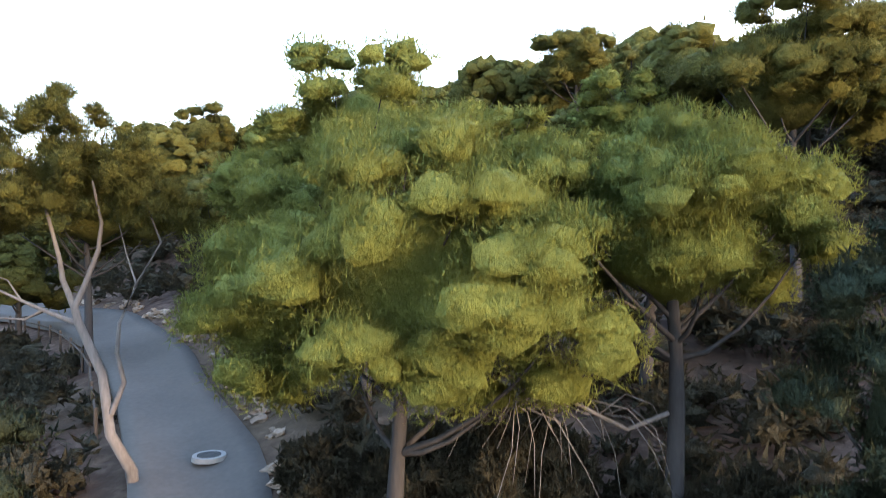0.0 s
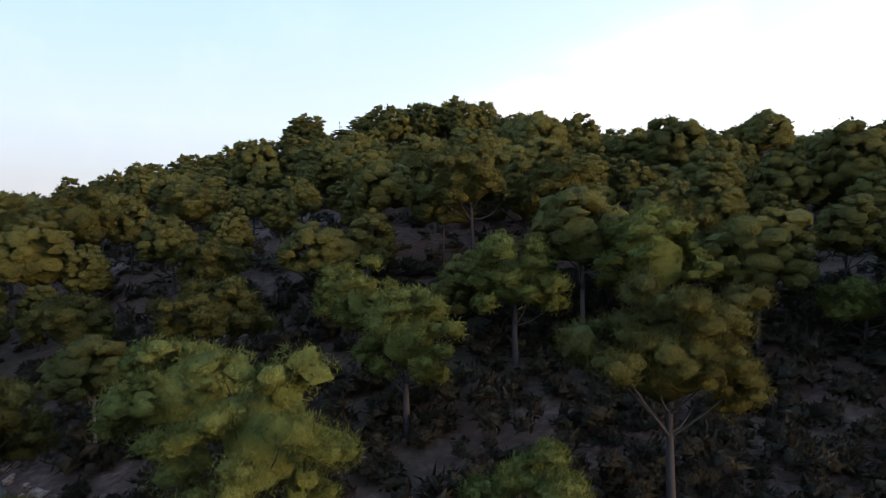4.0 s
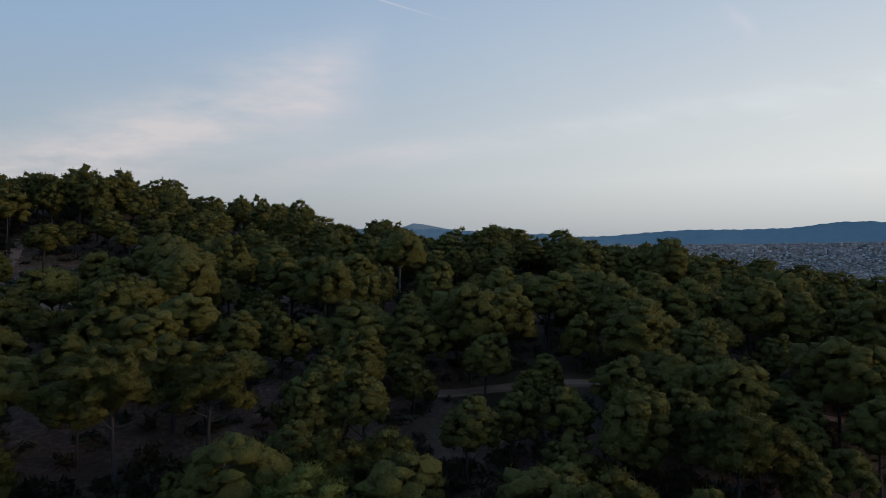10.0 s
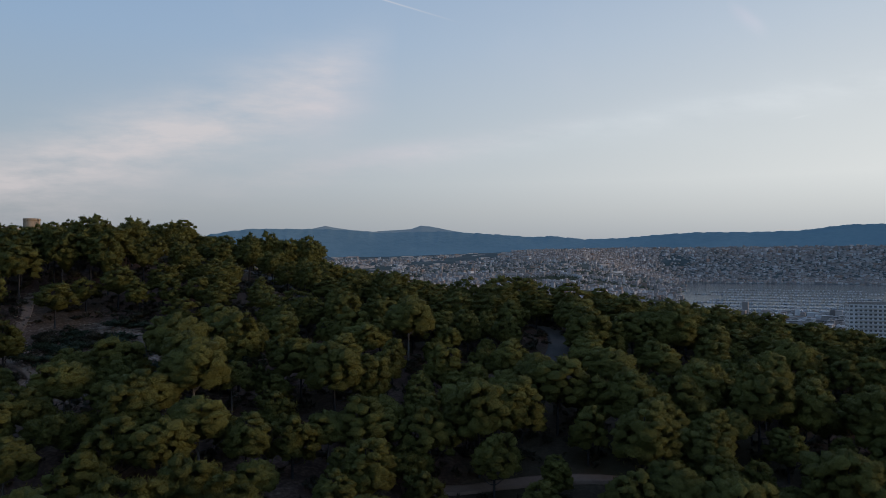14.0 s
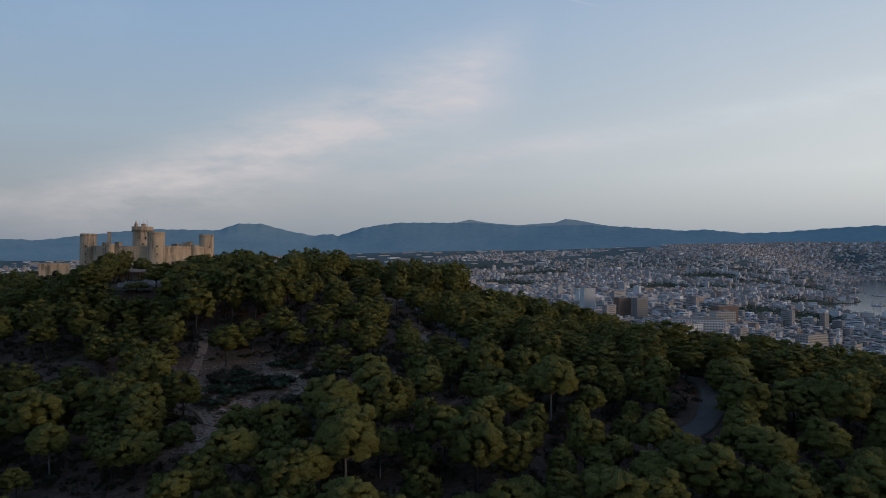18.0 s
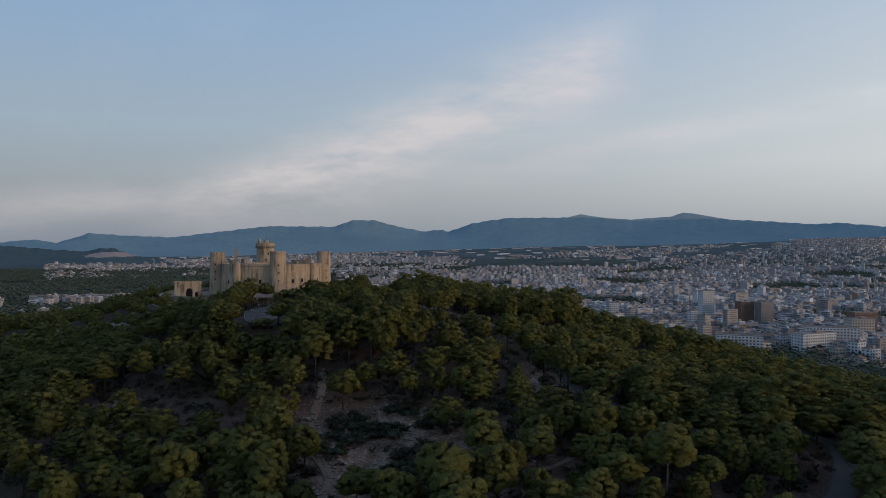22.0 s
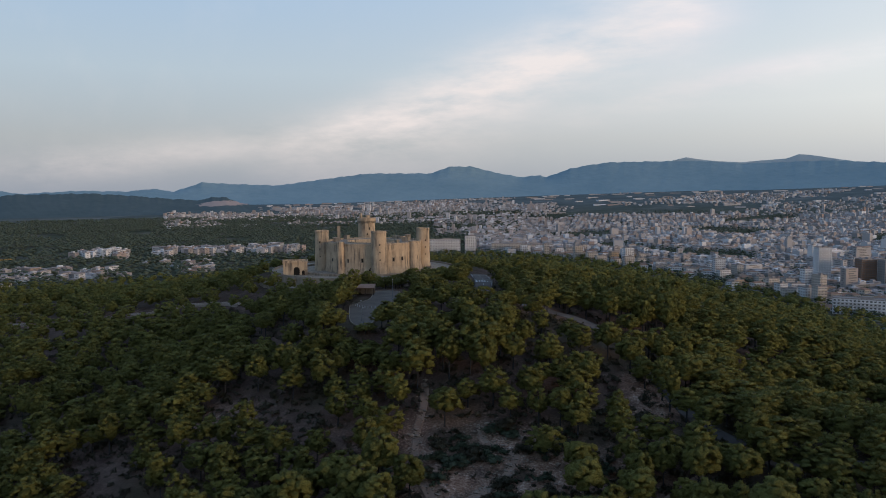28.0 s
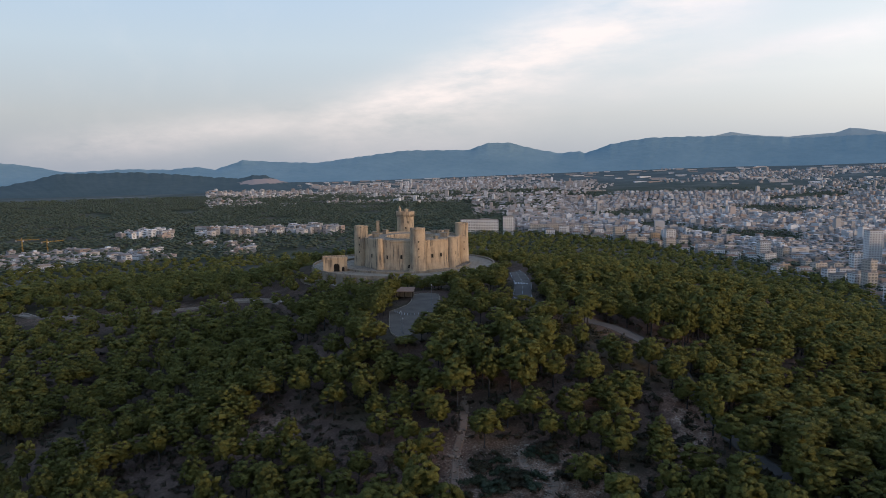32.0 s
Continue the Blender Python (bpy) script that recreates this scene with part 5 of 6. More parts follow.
def apartment_block(x, y, z, sx, sy, floors, a, paint, roof, label, tiled=False, single=True):
    """A block with a plinth, storeys of separate windows, balconies and a roof."""
    ob = tagged(new("apartment_block"), label, "building", "town buildings")
    ob.location, ob.rotation_euler = (x, y, z), (0, 0, a)
    h = floors * 3.1 + 0.6
    bm = bmesh.new()
    box(bm, 0, 0, -4, sx, sy, h + 4)
    part("wall", bm, paint, ob)
    bm = bmesh.new()
    if tiled:
        vs = [bm.verts.new(c) for c in ((-sx / 2 - .4, -sy / 2 - .4, h), (sx / 2 + .4, -sy / 2 - .4, h), (sx / 2 + .4, sy / 2 + .4, h), (-sx / 2 - .4, sy / 2 + .4, h), (-sx / 4, 0, h + sy * 0.2), (sx / 4, 0, h + sy * 0.2))]
        for f in ((0, 1, 5, 4), (1, 2, 5), (2, 3, 4, 5), (3, 0, 4), (3, 2, 1, 0)):
            bm.faces.new([vs[i] for i in f])
    else:
        for ox, oy, w, d in ((0, -sy / 2 + .15, sx, .3), (0, sy / 2 - .15, sx, .3), (-sx / 2 + .15, 0, .3, sy), (sx / 2 - .15, 0, .3, sy)):
            box(bm, ox, oy, h, w + 0.1, d + 0.1, 0.9)
        box(bm, 0, 0, h, sx - 0.6, sy - 0.6, 0.15)
        box(bm, sx * 0.15, 0, h, sx * 0.25, sy * 0.35, 2.6)
    part("roof", bm, roof, ob)
    spots_ = []
    for f in range(floors):
        n = max(2, int(sx / 3.2))
        for i in range(n):
            spots_ += [((i + 0.5) / n * sx - sx / 2, oy, f * 3.1 + 1.3, sx / n * 0.55, 0.16) for oy in (-sy / 2, sy / 2)]
        n = max(2, int(sy / 3.4))
        for i in range(n):
            spots_ += [(ox, (i + 0.5) / n * sy - sy / 2, f * 3.1 + 1.3, 0.16, sy / n * 0.5) for ox in (-sx / 2, sx / 2)]
    if single:
        panes = {}
        for ox, oy, oz, w, d in spots_:
            key = (w, d)
            if key not in panes:
                bm = bmesh.new()
                box(bm, 0, 0, 0, w, d, 1.5)
                panes[key] = part("window", bm, GLASS_ROW, ob)
                panes[key].location = (ox, oy, oz)
            else:
                part_mesh("window", panes[key].data, ob).location = (ox, oy, oz)
    else:
        bd = Build()
        for ox, oy, oz, w, d in spots_:
            boxes(bd, ox, oy, oz, w, d, 1.5, 0)
        tagged(part_mesh("glazing", bd.mesh("glazing", GLASS_ROW), ob), "rows of small dark windows", kind="stuff")
    if not tiled and floors > 3:
        for f in range(1, floors):
            bm = bmesh.new()
            box(bm, 0, -sy / 2 - 0.5, f * 3.1 + 0.35, sx * 0.8, 1.1, 0.9)
            part("balcony", bm, paint, ob)
    return ob


rng = np.random.default_rng(5)
low = [0.36, 0.30, 0.18, 0.09, 0.045, 0.02, 0.005]
patch = lambda x, y: wavy(x, y, 130) + 0.6 * wavy(y, x, 61) < 0.42
# the houses at the foot of the hill, one by one
near_spots = sorted(free_scatter(14000, wedge(520, 1500, -10, 50), 21, rng, lambda x, y: math.hypot(x, y) > forest_edge(x, y) + 8 and patch(x, y) and 2.5 < float(ground_z(x, y)) < 62), key=lambda p: math.hypot(*p) - forest_edge(*p))[:290]
edge = max(math.hypot(*p) - forest_edge(*p) for p in near_spots)
for x, y in near_spots:
    tiled = rng.random() < 0.5
    k = int(rng.choice([0, 0, 0, 0, 1, 1, 1, 2, 3, 0]))
    fl = int(rng.integers(1, 4)) if tiled else int(rng.choice([2, 3, 4, 5, 6, 8], p=[0.32, 0.3, 0.2, 0.1, 0.05, 0.03]))
    tone = ("white", "cream", "ochre", "grey", "brick-red")[k]
    apartment_block(x, y, float(ground_z(x, y)), rng.uniform(9, 20), rng.uniform(8, 12), fl, 0.35 + 0.5 * math.sin(x / 700) + rng.normal() * 0.1, PAINTS[k],
                    TILE_ROOF if tiled else FLAT_ROOF, tone + (" house with a tiled hip roof at the town's edge" if tiled else " apartment block with a flat parapet roof"), tiled, near_spots.index((x, y)) < 22)
# tall blocks that stand out
for x, y, sx, sy, fl, a, k, label in ((256, 1010, 17, 14, 15, 0.25, 0, "tall white office tower with dark glass side"), (300, 985, 20, 14, 11, 0.3, 4, "brown brick apartment tower with balconies"), (222, 745, 44, 13, 5, -0.25, 0, "long white slab building with ribbon windows"),
                                    (322, 975, 18, 14, 11, 0.3, 3, "grey apartment tower with a flat roof"), (330, 790, 52, 14, 7, -0.15, 0, "long white apartment slab with balconies"), (300, 760, 46, 15, 6, 0.5, 0, "stepped white apartment building"),
                                    (-345, 1330, 74, 14, 9, 0.25, 0, "long white hospital slab beyond the castle"), (-290, 1345, 22, 16, 11, 0.25, 0, "white tower at the end of the long slab"), (-215, 1360, 70, 14, 6, 0.2, 1, "long cream apartment slab in the valley"),
                                    (390, 860, 26, 16, 8, 0.1, 1, "cream apartment block in the town"), (420, 920, 30, 16, 9, 0.2, 4, "brown apartment block in the town"), (470, 800, 34, 15, 6, 0.4, 1, "cream slab block near the harbour")):
    apartment_block(x, y, float(ground_z(x, y)), sx, sy, fl, a, PAINTS[k], FLAT_ROOF, label)
open_ground = lambda x, y: patch(x, y) and math.hypot(x, y) > forest_edge(x, y) + edge
town("town_near", free_scatter(20000, wedge(600, 1350, -9, 50), 16, rng, open_ground), 1, low, "dense pale town of flat-roofed apartment blocks", True, 0.86)
town("town_inner", free_scatter(16000, wedge(1350, 1900, -12, 50), 14, rng, patch), 7, low, "dense pale town streets", False, 0.82)
town("town_middle", free_scatter(20000, wedge(1900, 2750, -15, 50), 17, rng, patch), 2, low, "dense pale town spreading over the plain", False, 0.76)
town("town_far", free_scatter(12000, wedge(2750, 4300, -34, 50), 23, rng, lambda x, y: wavy(x, y, 260) + 0.5 * wavy(y, x, 90) < 0.35 - (math.hypot(x, y) - 2750) / 1300 * min(1.0, max(0.0, (22 - math.degrees(math.atan2(x, y))) / 12))), 3, low, "far pale suburbs at the foot of the mountains", False, 0.6)
town("town_bay", free_scatter(15000, wedge(3300, 4400, 20, 50), 20, rng, lambda x, y: wavy(x, y, 150) < 0.75), 8, [0.5, 0.36, 0.12, 0.02, 0, 0, 0], "far pale town round the bay", False, 0.85)
sheds = Build()
for x, y in free_scatter(900, wedge(2850, 4300, -34, 30), 60, rng, lambda x, y: wavy(x, y, 210) < 0.6)[:210]:
    z, a, w = float(ground_z(x, y)), 0.3 + 0.2 * rng.normal(), rng.uniform(20, 75)
    if z > 2:
        boxes(sheds, x, y, z - 2, w, rng.uniform(10, 24), 2 + rng.uniform(3, 6), a)
works = tagged(new("industrial_sheds"), "long low pale sheds and greenhouses on the plain", "buildings", kind="stuff")
part_mesh("halls", sheds.mesh("halls", FACADE), works)
town("suburb_far", free_scatter(7000, wedge(2450, 3700, -36, -6), 25, rng, lambda x, y: wavy(x, y, 170) + 0.5 * wavy(y, x, 47) < -0.05), 6, low, "far pale suburbs among dark fields", False, 0.8)
town("suburb", free_scatter(500, wedge(1420, 1530, -42, -26), 24, rng, lambda x, y: wavy(x, y, 60) < 0.5), 4, [0, 0, 0.4, 0.5, 0.1, 0, 0], "row of pale apartment houses in the valley", True)
town("village", free_scatter(240, wedge(1120, 1290, -52, -33), 24, rng, patch), 5, [0.8, 0.2, 0, 0, 0, 0, 0], "low pale houses among trees in the valley", True)
grove("valley_wood", free_scatter(22000, wedge(480, 3000, -54, -8), 14, rng, lambda x, y: math.hypot(x, y) > forest_edge(x, y) and wavy(x, y, 90) < 0.8), 9, 3, 0, "dark woodland across the valley", (8, 12), (5, 8), stem=False, clump=(0.6, 0.8), green=HAZED_LEAVES)

# ---- undergrowth ----
def bushes(name, spots, seed, label, mat, size=(0.5, 1.3), per=10):
    rng = np.random.default_rng(seed)
    kinds = []
    for k in range(8):
        c = rng.normal(size=(5, 3)) * [0.6, 0.6, 0.2] + [0, 0, 0.45]
        r = rng.uniform(0.3, 0.6, 5)
        b = Build()
        for ci, ri in zip(c, r):
            b.add(*lumps(rng, ci, ri * 0.75, OCT, np.array([0, 0, 1.0])))
        if per:
            b.add(*blades(rng, c, r, per, 0.3 if per > 20 else 0.5, 0.22, tri=True, inner=0.5))
        kinds.append((np.concatenate(b.v), np.concatenate(b.tri), np.concatenate(b.nrm)))
    xy = np.array(spots)
    zz = ground_z(xy[:, 0], xy[:, 1])
    leaf = Build()
    for (x, y), z in zip(spots, zz):
        v_, f_, n_ = kinds[int(rng.integers(8))]
        a, s = rng.uniform(0, 6.28), rng.uniform(*size)
        rot = np.array([[math.cos(a), math.sin(a), 0], [-math.sin(a), math.cos(a), 0], [0, 0, 1]])
        leaf.add(v_ @ rot * [s, s, s * rng.uniform(0.7, 1.1)] + [x, y, z - 0.1], f_, n_ @ rot)
    tagged(new(name, leaf.mesh(name, mat)), label, "shrubs", kind="stuff")


rng = np.random.default_rng(21)
open_soil = lambda x, y: built(x, y) or ((x + 24) / 27) ** 2 + ((y - 119) / 20) ** 2 < 1 and rng.random() < 0.8
bushes("undergrowth", [p for p in scatter(7500, wedge(24, 195, -52, 52), 2.2, rng, [], open_soil)], 6, "low dark scrub between the pines", SHRUB, (0.6, 1.7), 9)
bushes("far_undergrowth", [p for p in scatter(4500, wedge(195, 310, -52, 12), 3.4, rng, [], built)], 16, "low dark scrub on the upper slope", SHRUB, (0.7, 1.8), 4)
park = lambda x, y: not patch(x, y) and float(ground_z(x, y)) > 2
grove("town_trees", free_scatter(9000, wedge(560, 2900, -12, 50), 17, rng, park), 10, 3, 0, "dark trees in the town's streets and parks", (7, 12), (5, 8), green=HAZED_LEAVES, stem=False, clump=(0.5, 0.7))
grove("fringe_trees", free_scatter(14000, wedge(500, 1500, -12, 50), 12, rng, lambda x, y: math.hypot(x, y) > forest_edge(x, y) and 2 < float(ground_z(x, y)) < 90), 14, 4, 0, "dark garden trees at the foot of the hill", (6, 11), (3, 5.5), green=HAZED_LEAVES, stem=False, clump=(0.4, 0.6))
grove("street_trees", free_scatter(5000, wedge(1000, 2300, -12, 50), 24, rng, lambda x, y: 2 < float(ground_z(x, y)) < 80), 12, 3, 0, "scattered trees between the houses", (5, 9), (2.5, 4.5), green=HAZED_LEAVES, stem=False, clump=(0.45, 0.6))

near_shrubs = [p for p in scatter(2600, wedge(9, 60, -60, 55), 1.9, rng, [], built)]
bushes("thicket", near_shrubs, 8, "dense dark evergreen thicket under the pines", SHRUB, (0.8, 1.7), 60)

# ---- beside the lane ----
rng = np.random.default_rng(31)
lane = curve_points(START_ROAD, 0.5)
lane = lane[(lane[:, 1] > 8) & (lane[:, 0] > -50)]
lt = np.gradient(lane, axis=0)
lt /= np.linalg.norm(lt, axis=1)[:, None]
ln_ = np.stack([lt[:, 1], -lt[:, 0]], -1)


def stone_mesh(seed):
    rg = np.random.default_rng(seed)
    v_, f_ = ICO2
    v_ = v_ * (1 + 0.22 * rg.normal(size=(len(v_), 1))) * [1, 0.8, 0.55]
    return mesh_from("stone", v_, f_, [ROCK])


STONES = [stone_mesh(k) for k in range(6)]
for k in range(110):
    i = int(rng.integers(len(lane)))
    off = 1.9 + abs(rng.normal()) * 0.7
    x, y = lane[i] + ln_[i] * off
    s = rng.uniform(0.12, 0.34)
    ob = tagged(new("stone", STONES[int(rng.integers(6))]), "rough pale limestone block edging the lane", "stone", "stones along the lane")
    ob.matrix_world = Matrix.LocRotScale((x, y, float(ground_z(x, y)) + s * 0.2), Euler((rng.uniform(-0.3, 0.3), rng.uniform(-0.3, 0.3), rng.uniform(0, 6.28))), Vector((s, s, s)))
# low posts with a rail on the downhill side
WOOD = surface("weathered_wood", (0.045, 0.035, 0.028), (0.11, 0.09, 0.075), 3.0, 0.9, 20, 0.01, (1, 1, 0.2))
fence = tagged(new("fence"), "low weathered timber fence along the lane", "fence")
posts = []
for i in range(20, len(lane), 3):
    x, y = lane[i] - ln_[i] * 2.3
    if x < -17.5 and (not posts or math.hypot(x - posts[-1][0], y - posts[-1][1]) > 1.6) and len(posts) < 14:
        posts.append((x, y, float(ground_z(x, y))))
for x, y, z in posts:
    bm = bmesh.new()
    revolve(bm, [(0.06, -0.3), (0.06, 1.0), (0.045, 1.05), (0.005, 1.06)], 8)
    ob = part("post", bm, WOOD, fence)
    ob.location = (x, y, z)
for a_, b_ in zip(posts, posts[1:]):
    bd = Build()
    bd.add(*tube_arrays([(a_[0], a_[1], a_[2] + 0.85), (b_[0], b_[1], b_[2] + 0.85)], [0.045, 0.045], 6))
    part_mesh("rail", bd.mesh("rail", WOOD), fence)
# manhole cover in its pale concrete ring
mx, my = -12.6, 17.5
mz = float(np.max(ground_z(mx + np.array([0, .5, -.5, 0, 0]), my + np.array([0, 0, 0, .5, -.5])))) + 0.105
cover = tagged(new("manhole_cover"), "dark iron manhole cover in a pale concrete ring", "manhole cover")
cover.location = (mx, my, mz)
IRON = surface("cast_iron", (0.03, 0.03, 0.03), (0.07, 0.065, 0.06), 6.0, 0.6, 30, 0.004)
CONCRETE = surface("pale_concrete", (0.20, 0.19, 0.175), (0.32, 0.30, 0.28), 3.0, 0.9, 20, 0.004)
bm = bmesh.new()
revolve(bm, [(0.48, -0.12), (0.46, 0.012), (0.34, 0.014), (0.33, 0.0)], 32)
part("ring", bm, CONCRETE, cover)
bm = bmesh.new()
revolve(bm, [(0.33, 0.0), (0.325, 0.018), (0.30, 0.012), (0.20, 0.02), (0.19, 0.012), (0.01, 0.02)], 32)
part("cover", bm, IRON, cover)
# dead boughs hanging in the second pine
dead = tagged(new("dead_bough"), "pale dead bough with drooping twigs in a pine", "branch")
dead.location = (-0.1, 15.0, float(ground_z(-0.1, 15.0)))
base_ = np.array([0.0, -0.1, 3.1])
tip = base_ - RIGHT * 2.9 + [0, -0.5, 0.35]
bd = Build()
bd.add(*tube_arrays([base_, base_ * 0.75 + tip * 0.25 + [0, 0, -0.35], base_ * 0.4 + tip * 0.6 + [0, 0, 0.1], tip], [0.05, 0.042, 0.03, 0.012], 7))
part_mesh("bough", bd.mesh("bough", PALE_BARK, True), dead)
for k in range(28):
    f = rng.uniform(0.25, 1.0)
    p0 = base_ * (1 - f) + tip * f + [0, 0, -0.12]
    d = rng.normal(size=3) * [0.7, 0.7, 0.3]
    L = rng.uniform(0.4, 1.5)
    bd = Build()
    bd.add(*tube_arrays([p0, p0 + d * 0.4 + [0, 0, 0.12], p0 + d * 0.8 + [0, 0, -0.3 * L], p0 + d * 1.1 + rng.normal(size=3) * 0.15 + [0, 0, -L]], [0.015, 0.012, 0.009, 0.004], 4))
    part_mesh("twig", bd.mesh("twig", PALE_BARK, True), dead)

# ---- clearing ----
rng = np.random.default_rng(51)
in_clearing = lambda rg: (-24 + 27 * math.sqrt(rg.random()) * math.cos(a_c := rg.uniform(0, 6.28)), 119 + 20 * math.sqrt(rg.random()) * math.sin(a_c))
shrub_kinds = []
for k in range(4):
    c = rng.normal(size=(9, 3)) * [0.6, 0.6, 0.22] + [0, 0, 0.6]
    r_ = rng.uniform(0.35, 0.65, 9)
    b = Build()
    for ci, ri in zip(c, r_):
        b.add(*lumps(rng, ci, ri * 0.7, ICO1, np.array([0, 0, 1.0])))
    b.add(*blades(rng, c, r_, 70, 0.26, 0.2, tri=True, inner=0.55))
    ob = tagged(new("shrub", b.mesh("shrub", SHRUB if k % 3 else OLIVE)), "dark rounded evergreen shrub on stony soil", "shrub", "shrubs of the clearing")
    shrub_kinds.append(ob)
spots_c = []
while len(spots_c) < 64:
    x, y = in_clearing(rng)
    if all(math.hypot(x - a, y - b) > 2.2 for a, b in spots_c) and not any(f(x, y) for f in AVOID):
        spots_c.append((x, y))
for i, (x, y) in enumerate(spots_c):
    s = rng.uniform(0.7, 2.3)
    put(shrub_kinds[i % 4], x, y, s, rng.uniform(0, 6.28), s * 0.75, first=i < 4)
rubble = Build()
for k in range(1500):
    if k % 3 == 0:
        ln_c = curve_points(ROADS[5 + k % 2][1], 1.0)
        x, y = ln_c[int(rng.integers(len(ln_c)))] + rng.normal(size=2) * 0.9
    else:
        x, y = in_clearing(rng)
    s = rng.uniform(0.08, 0.28) * (2.0 if rng.random() < 0.05 else 1)
    a = rng.uniform(0, 6.28)
    v_ = ICO1[0] * (1 + 0.25 * rng.normal(size=(len(ICO1[0]), 1))) * [s * 1.5, s, s * 0.6]
    rubble.add(np.stack([v_[:, 0] * math.cos(a) - v_[:, 1] * math.sin(a) + x, v_[:, 0] * math.sin(a) + v_[:, 1] * math.cos(a) + y, v_[:, 2] + float(ground_z(x, y)) + s * 0.25], -1), ICO1[1])
tagged(new("loose_stones", rubble.mesh("loose_stones", ROCK)), "pale loose limestone rubble over reddish soil", "stones", kind="stuff")

# ---- walled track, car park furniture ----
DRY_WALL = surface("dry_stone_wall", (0.23, 0.18, 0.14), (0.46, 0.375, 0.30), 1.5, 0.95, 8, 0.05)
for off, h, nm in ((1.75, 1.0, "wall_track"), (-1.75, 0.7, "wall_bank")):
    v_, f_ = ribbon(WALL_TRACK, 0.5, h, across=1, offset=off, drop=h + 0.8, edge=0.1)
    tagged(new(nm, mesh_from(nm, v_, f_, [DRY_WALL])), "low dry stone wall along the track", "wall", kind="structure")
v_, f_ = ribbon([(p[0], p[1]) for p in LOT[::2]] + [tuple(LOT[0])], 0.22, 0.36, across=1, drop=0.9, offset=0.2)
tagged(new("kerb", mesh_from("kerb", v_, f_, [STONE_PALE])), "worn raised stone kerb round the turning area", "kerb", kind="structure")
for k in range(14):
    f = k / 13
    x, y = -80.5 + 13.5 * f, 200 + 6 * f - 9 * math.sin(math.pi * f) * 0.6
    bm = bmesh.new()
    revolve(bm, [(0.10, -0.1), (0.09, 0.45), (0.11, 0.47), (0.11, 0.55), (0.02, 0.6)], 10)
    me = bpy.data.meshes.new("bollard")
    bm.to_mesh(me)
    bm.free()
    me.materials.append(WHITE_PAINT)
    ob = tagged(new("bollard", me), "short white painted bollard on asphalt", "bollard", "bollards of the car park")
    ob.location = (x, y, 114.66)
for x, y, h in ((-69.5, 176.5, 5.5), (-68.2, 174.5, 4.0), (-73.0, 214.0, 6.5)):
    lamp = tagged(new("lamp_post"), "slim grey metal lamp post at the car park", "lamp post", "lamp posts")
    lamp.location = (x, y, 114.6)
    bm = bmesh.new()
    revolve(bm, [(0.16, 0), (0.14, 0.4), (0.07, 0.5), (0.05, h), (0.01, h + 0.02)], 10)
    part("pole", bm, METAL, lamp)
    bm = bmesh.new()
    revolve(bm, [(0.05, h), (0.16, h + 0.05), (0.13, h + 0.3), (0.02, h + 0.45)], 12)
    part("lantern", bm, WHITE_PAINT, lamp)
kiosk = tagged(new("kiosk"), "low open shelter with a brown tiled roof on posts", "shelter")
kiosk.location, kiosk.rotation_euler = (-89, 224, float(ground_z(-89, 224))), (0, 0, 0.25)
bm = bmesh.new()
vs = [bm.verts.new(c) for c in ((-6, -2.6, 2.6), (6, -2.6, 2.6), (6, 2.6, 3.3), (-6, 2.6, 3.3), (-6, -2.6, 2.8), (6, -2.6, 2.8), (6, 2.6, 3.5), (-6, 2.6, 3.5))]
for f in ((3, 2, 1, 0), (4, 5, 6, 7), (0, 1, 5, 4), (1, 2, 6, 5), (2, 3, 7, 6), (3, 0, 4, 7)):
    bm.faces.new([vs[i] for i in f])
part("roof", bm, TILE_ROOF, kiosk)
bm = bmesh.new()
box(bm, 0, 2.2, -0.5, 11.4, 0.3, 3.7)
part("back_wall", bm, STONE_PALE, kiosk)
for ox in (-5.6, -2.8, 0, 2.8, 5.6):
    bm = bmesh.new()
    box(bm, ox, -2.3, -0.5, 0.22, 0.22, 3.15)
    part("post", bm, WOOD, kiosk)

# ---- works in the valley ----
apartment_block(-799, 719, float(ground_z(-799, 719)), 62, 15, 2, 0.84, PAINTS[0], FLAT_ROOF, "long low white hall at the edge of the wood")
CRANE_PAINT = surface("yellow_crane_paint", (0.34, 0.20, 0.05), (0.48, 0.30, 0.08), 1.0, 0.6)


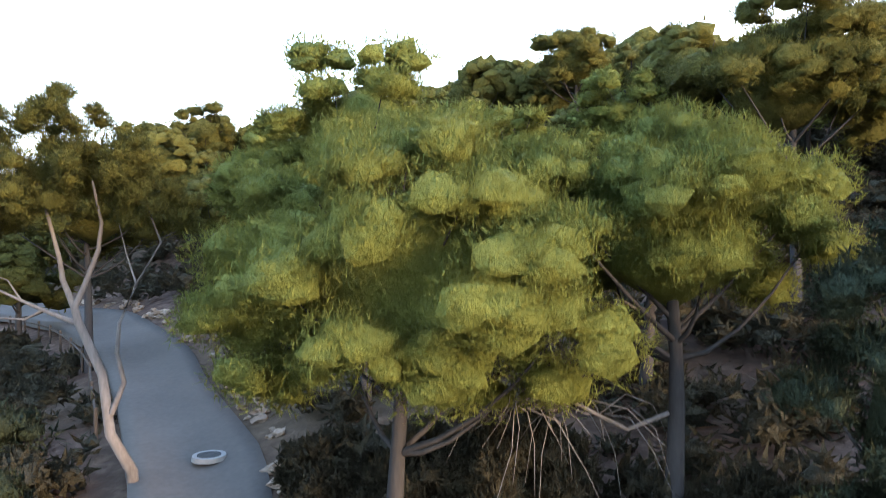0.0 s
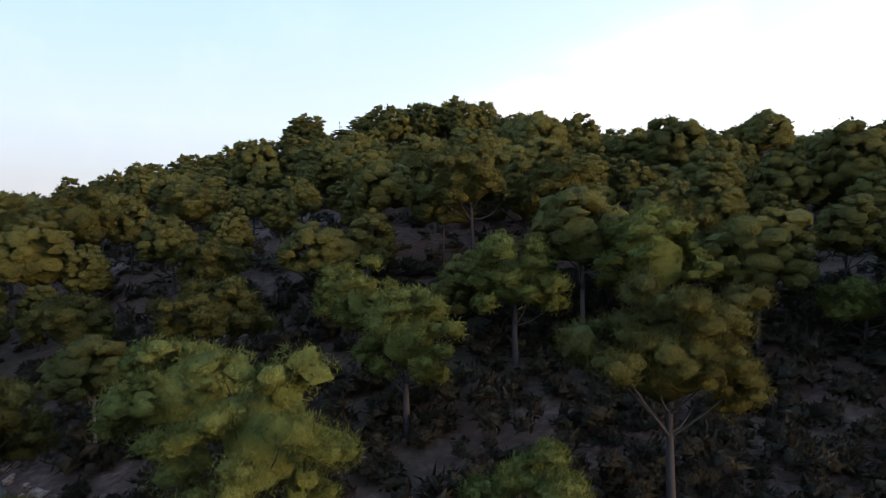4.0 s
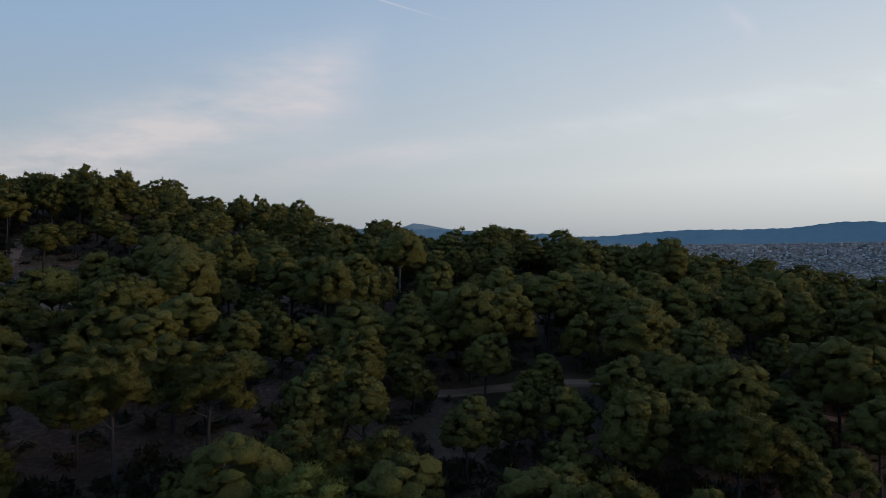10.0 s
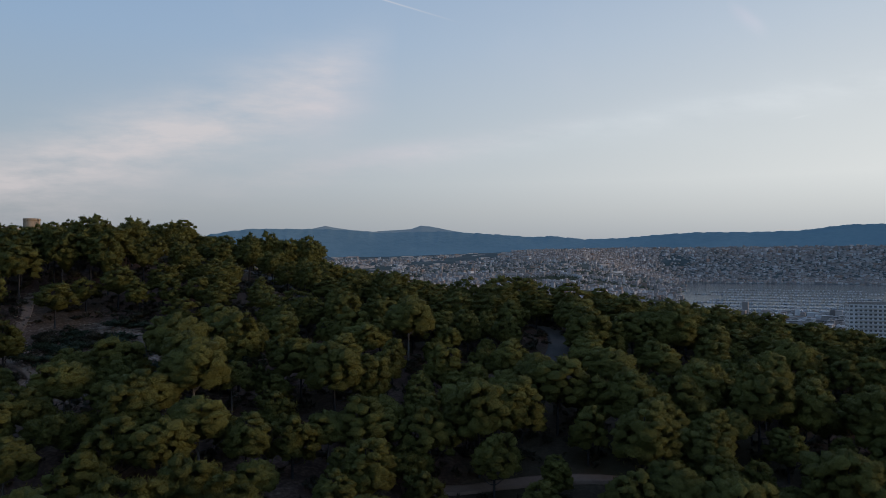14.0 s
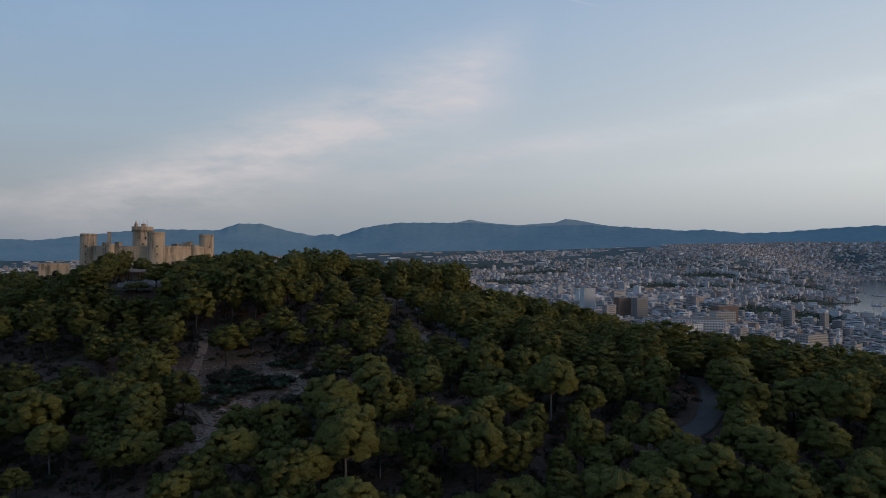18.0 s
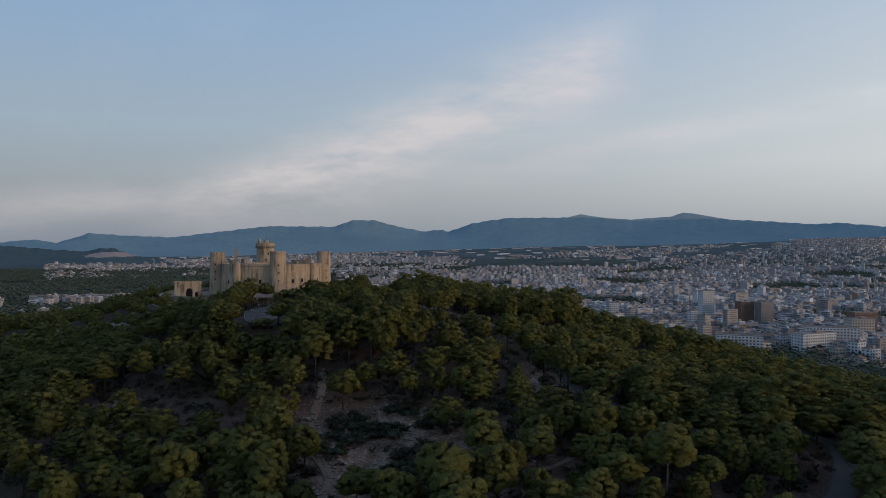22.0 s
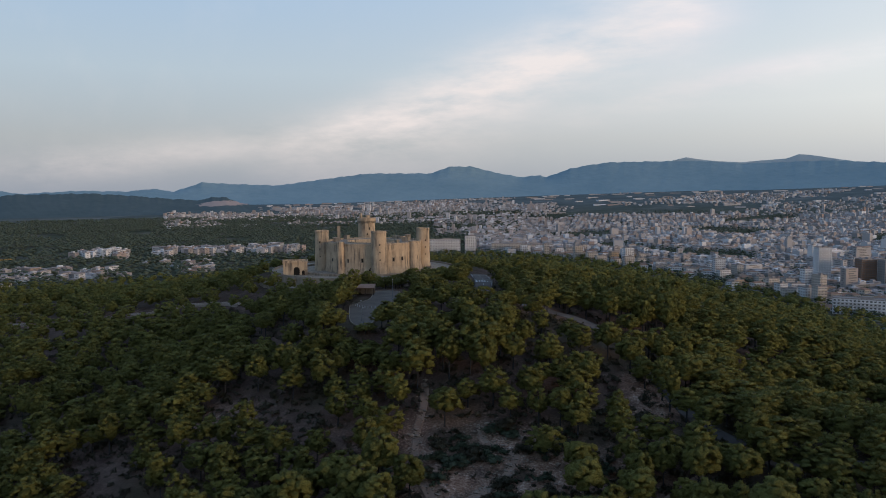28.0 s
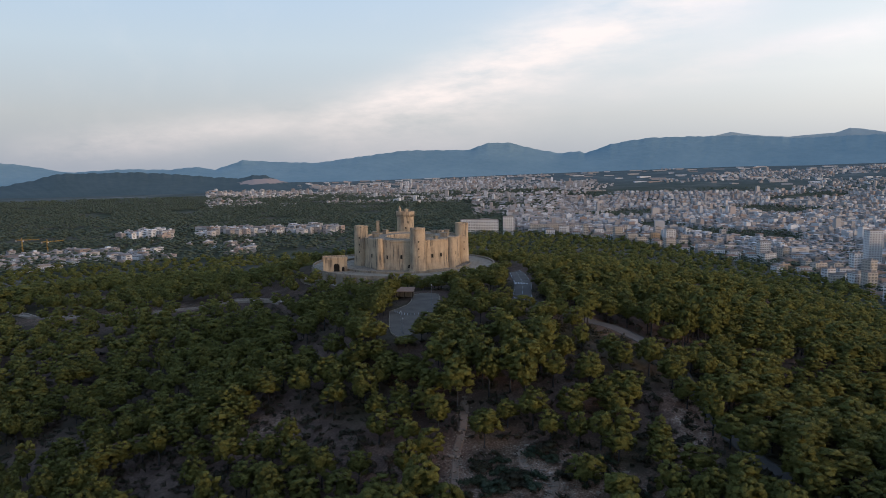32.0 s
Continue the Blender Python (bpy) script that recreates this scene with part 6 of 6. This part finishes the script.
def tower_crane(x, y, h, reach, turn):
    """A small building crane: lattice mast, jib, counter jib, cab and weight."""
    ob = tagged(new("tower_crane"), "yellow lattice tower crane over the building site", "crane", "building cranes")
    ob.location, ob.rotation_euler = (x, y, float(ground_z(x, y))), (0, 0, turn)
    for name, p0, p1, w in (("mast", (0, 0, -1), (0, 0, h), 1.4), ("jib", (0, 0, h), (reach, 0, h), 1.1), ("counter_jib", (0, 0, h), (-reach * 0.35, 0, h), 1.1), ("apex", (0, 0, h), (0, 0, h + 4), 0.9)):
        p0, p1 = np.array(p0, float), np.array(p1, float)
        L = np.linalg.norm(p1 - p0)
        side, up_ = (np.array([0, 1.0, 0]), np.array([0, 0, 1.0])) if name.endswith("jib") else (np.array([1.0, 0, 0]), np.array([0, 1.0, 0]))
        bd = Build()
        rails = [side * sx * w / 2 + up_ * sy * w / 2 for sx, sy in ((-1, -1), (1, -1), (1, 1), (-1, 1))]
        for r_ in rails:
            bd.add(*tube_arrays([p0 + r_, p1 + r_], [0.14, 0.14], 4))
        n = max(2, int(L / 1.8))
        for i in range(n):
            a_, b_ = p0 + (p1 - p0) * i / n, p0 + (p1 - p0) * (i + 1) / n
            for k in range(4):
                bd.add(*tube_arrays([a_ + rails[k], b_ + rails[(k + 1) % 4]], [0.08, 0.08], 4))
        part_mesh(name, bd.mesh(name, CRANE_PAINT), ob)
    bm = bmesh.new()
    box(bm, 1.4, 1.2, h - 2.6, 1.6, 1.5, 2.2)
    part("cab", bm, PAINTS[0], ob)
    bm = bmesh.new()
    box(bm, -reach * 0.33, 0, h - 2.4, 2.2, 1.6, 2.2)
    part("counterweight", bm, CONCRETE, ob)


tower_crane(-970, 850, 25, 26, 0.5)
tower_crane(-932, 862, 22, 24, 1.1)

# ---- hotel above the harbour ----
hx, hy = 640 * math.sin(radians(46.6)), 640 * math.cos(radians(46.6))
hz = float(ground_z(hx, hy))
apartment_block(hx, hy, hz, 52, 16, max(4, int((79 - hz) / 3.1)), -0.6, PAINTS[0], FLAT_ROOF, "pale hotel with rows of small windows above the harbour")

# ---- harbour ----
HULL = town_material("boat_hulls", [(0.0, (0.62, 0.62, 0.62)), (0.5, (0.45, 0.47, 0.50)), (0.8, (0.66, 0.64, 0.60)), (1.0, (0.12, 0.14, 0.20))], 0.5)
QUAY = surface("harbour_quay", (0.12, 0.11, 0.10), (0.24, 0.22, 0.20), 0.05, 0.95, 0.8, 0.02)
rng = np.random.default_rng(41)
quay = tagged(new("quay"), "long pale concrete quays across the harbour", "quay", kind="structure")
boats, masts = Build(), Build()
for k, d in enumerate((1600, 1720, 1840, 1970, 2110, 2260, 2430, 2620, 2830)):
    bd = Build()
    a0, a1 = math.radians(34 + (k % 3) * 1.2), math.radians(45.5 + (k % 2))
    n = 14
    for i in range(n):
        a = a0 + (a1 - a0) * (i + 0.5) / n
        boxes(bd, d * math.sin(a), d * math.cos(a), -2, d * (a1 - a0) / n * 1.02, 7, 3.1, -a)
    part_mesh("pier", bd.mesh("pier", QUAY), quay)
    for i in range(58):
        a = a0 + (a1 - a0) * (i + rng.uniform(0.0, 1.0)) / 58
        for side in (-1, 1):
            L, dd = rng.uniform(9, 20), d + side * rng.uniform(6, 22)
            x, y = dd * math.sin(a), dd * math.cos(a)
            v_ = np.array([(-.5, -.32, 0), (.5, -.32, 0), (.5, .25, 0), (0, .6, 0), (-.5, .25, 0), (-.6, -.34, 1), (.6, -.34, 1), (.6, .28, 1), (0, .8, 1), (-.6, .28, 1)]) * [L * 0.28, L, L * 0.13]
            c_, s_ = math.cos(-a), math.sin(-a)
            v_ = np.stack([v_[:, 0] * c_ - v_[:, 1] * s_ + x, v_[:, 0] * s_ + v_[:, 1] * c_ + y, v_[:, 2] - 0.2], -1)
            boats.add(v_, np.array([(0, 1, 6, 5), (1, 2, 7, 6), (4, 0, 5, 9)]))
            boats.add(v_, np.array([(2, 3, 8), (2, 8, 7), (3, 4, 9), (3, 9, 8), (5, 6, 7), (5, 7, 9), (9, 7, 8)]))
            boxes(boats, x, y, L * 0.12, L * 0.16, L * 0.35, L * 0.1, -a)
            if rng.random() < 0.7:
                masts.add(*tube_arrays([(x, y, 0), (x, y, L * rng.uniform(1.1, 1.5))], [0.22, 0.12], 4))
marina = tagged(new("marina_boats"), "hundreds of moored pale sailing boats with masts", "boats", kind="stuff")
part_mesh("hulls", boats.mesh("hulls", HULL), marina)
part_mesh("masts", masts.mesh("masts", METAL), marina)
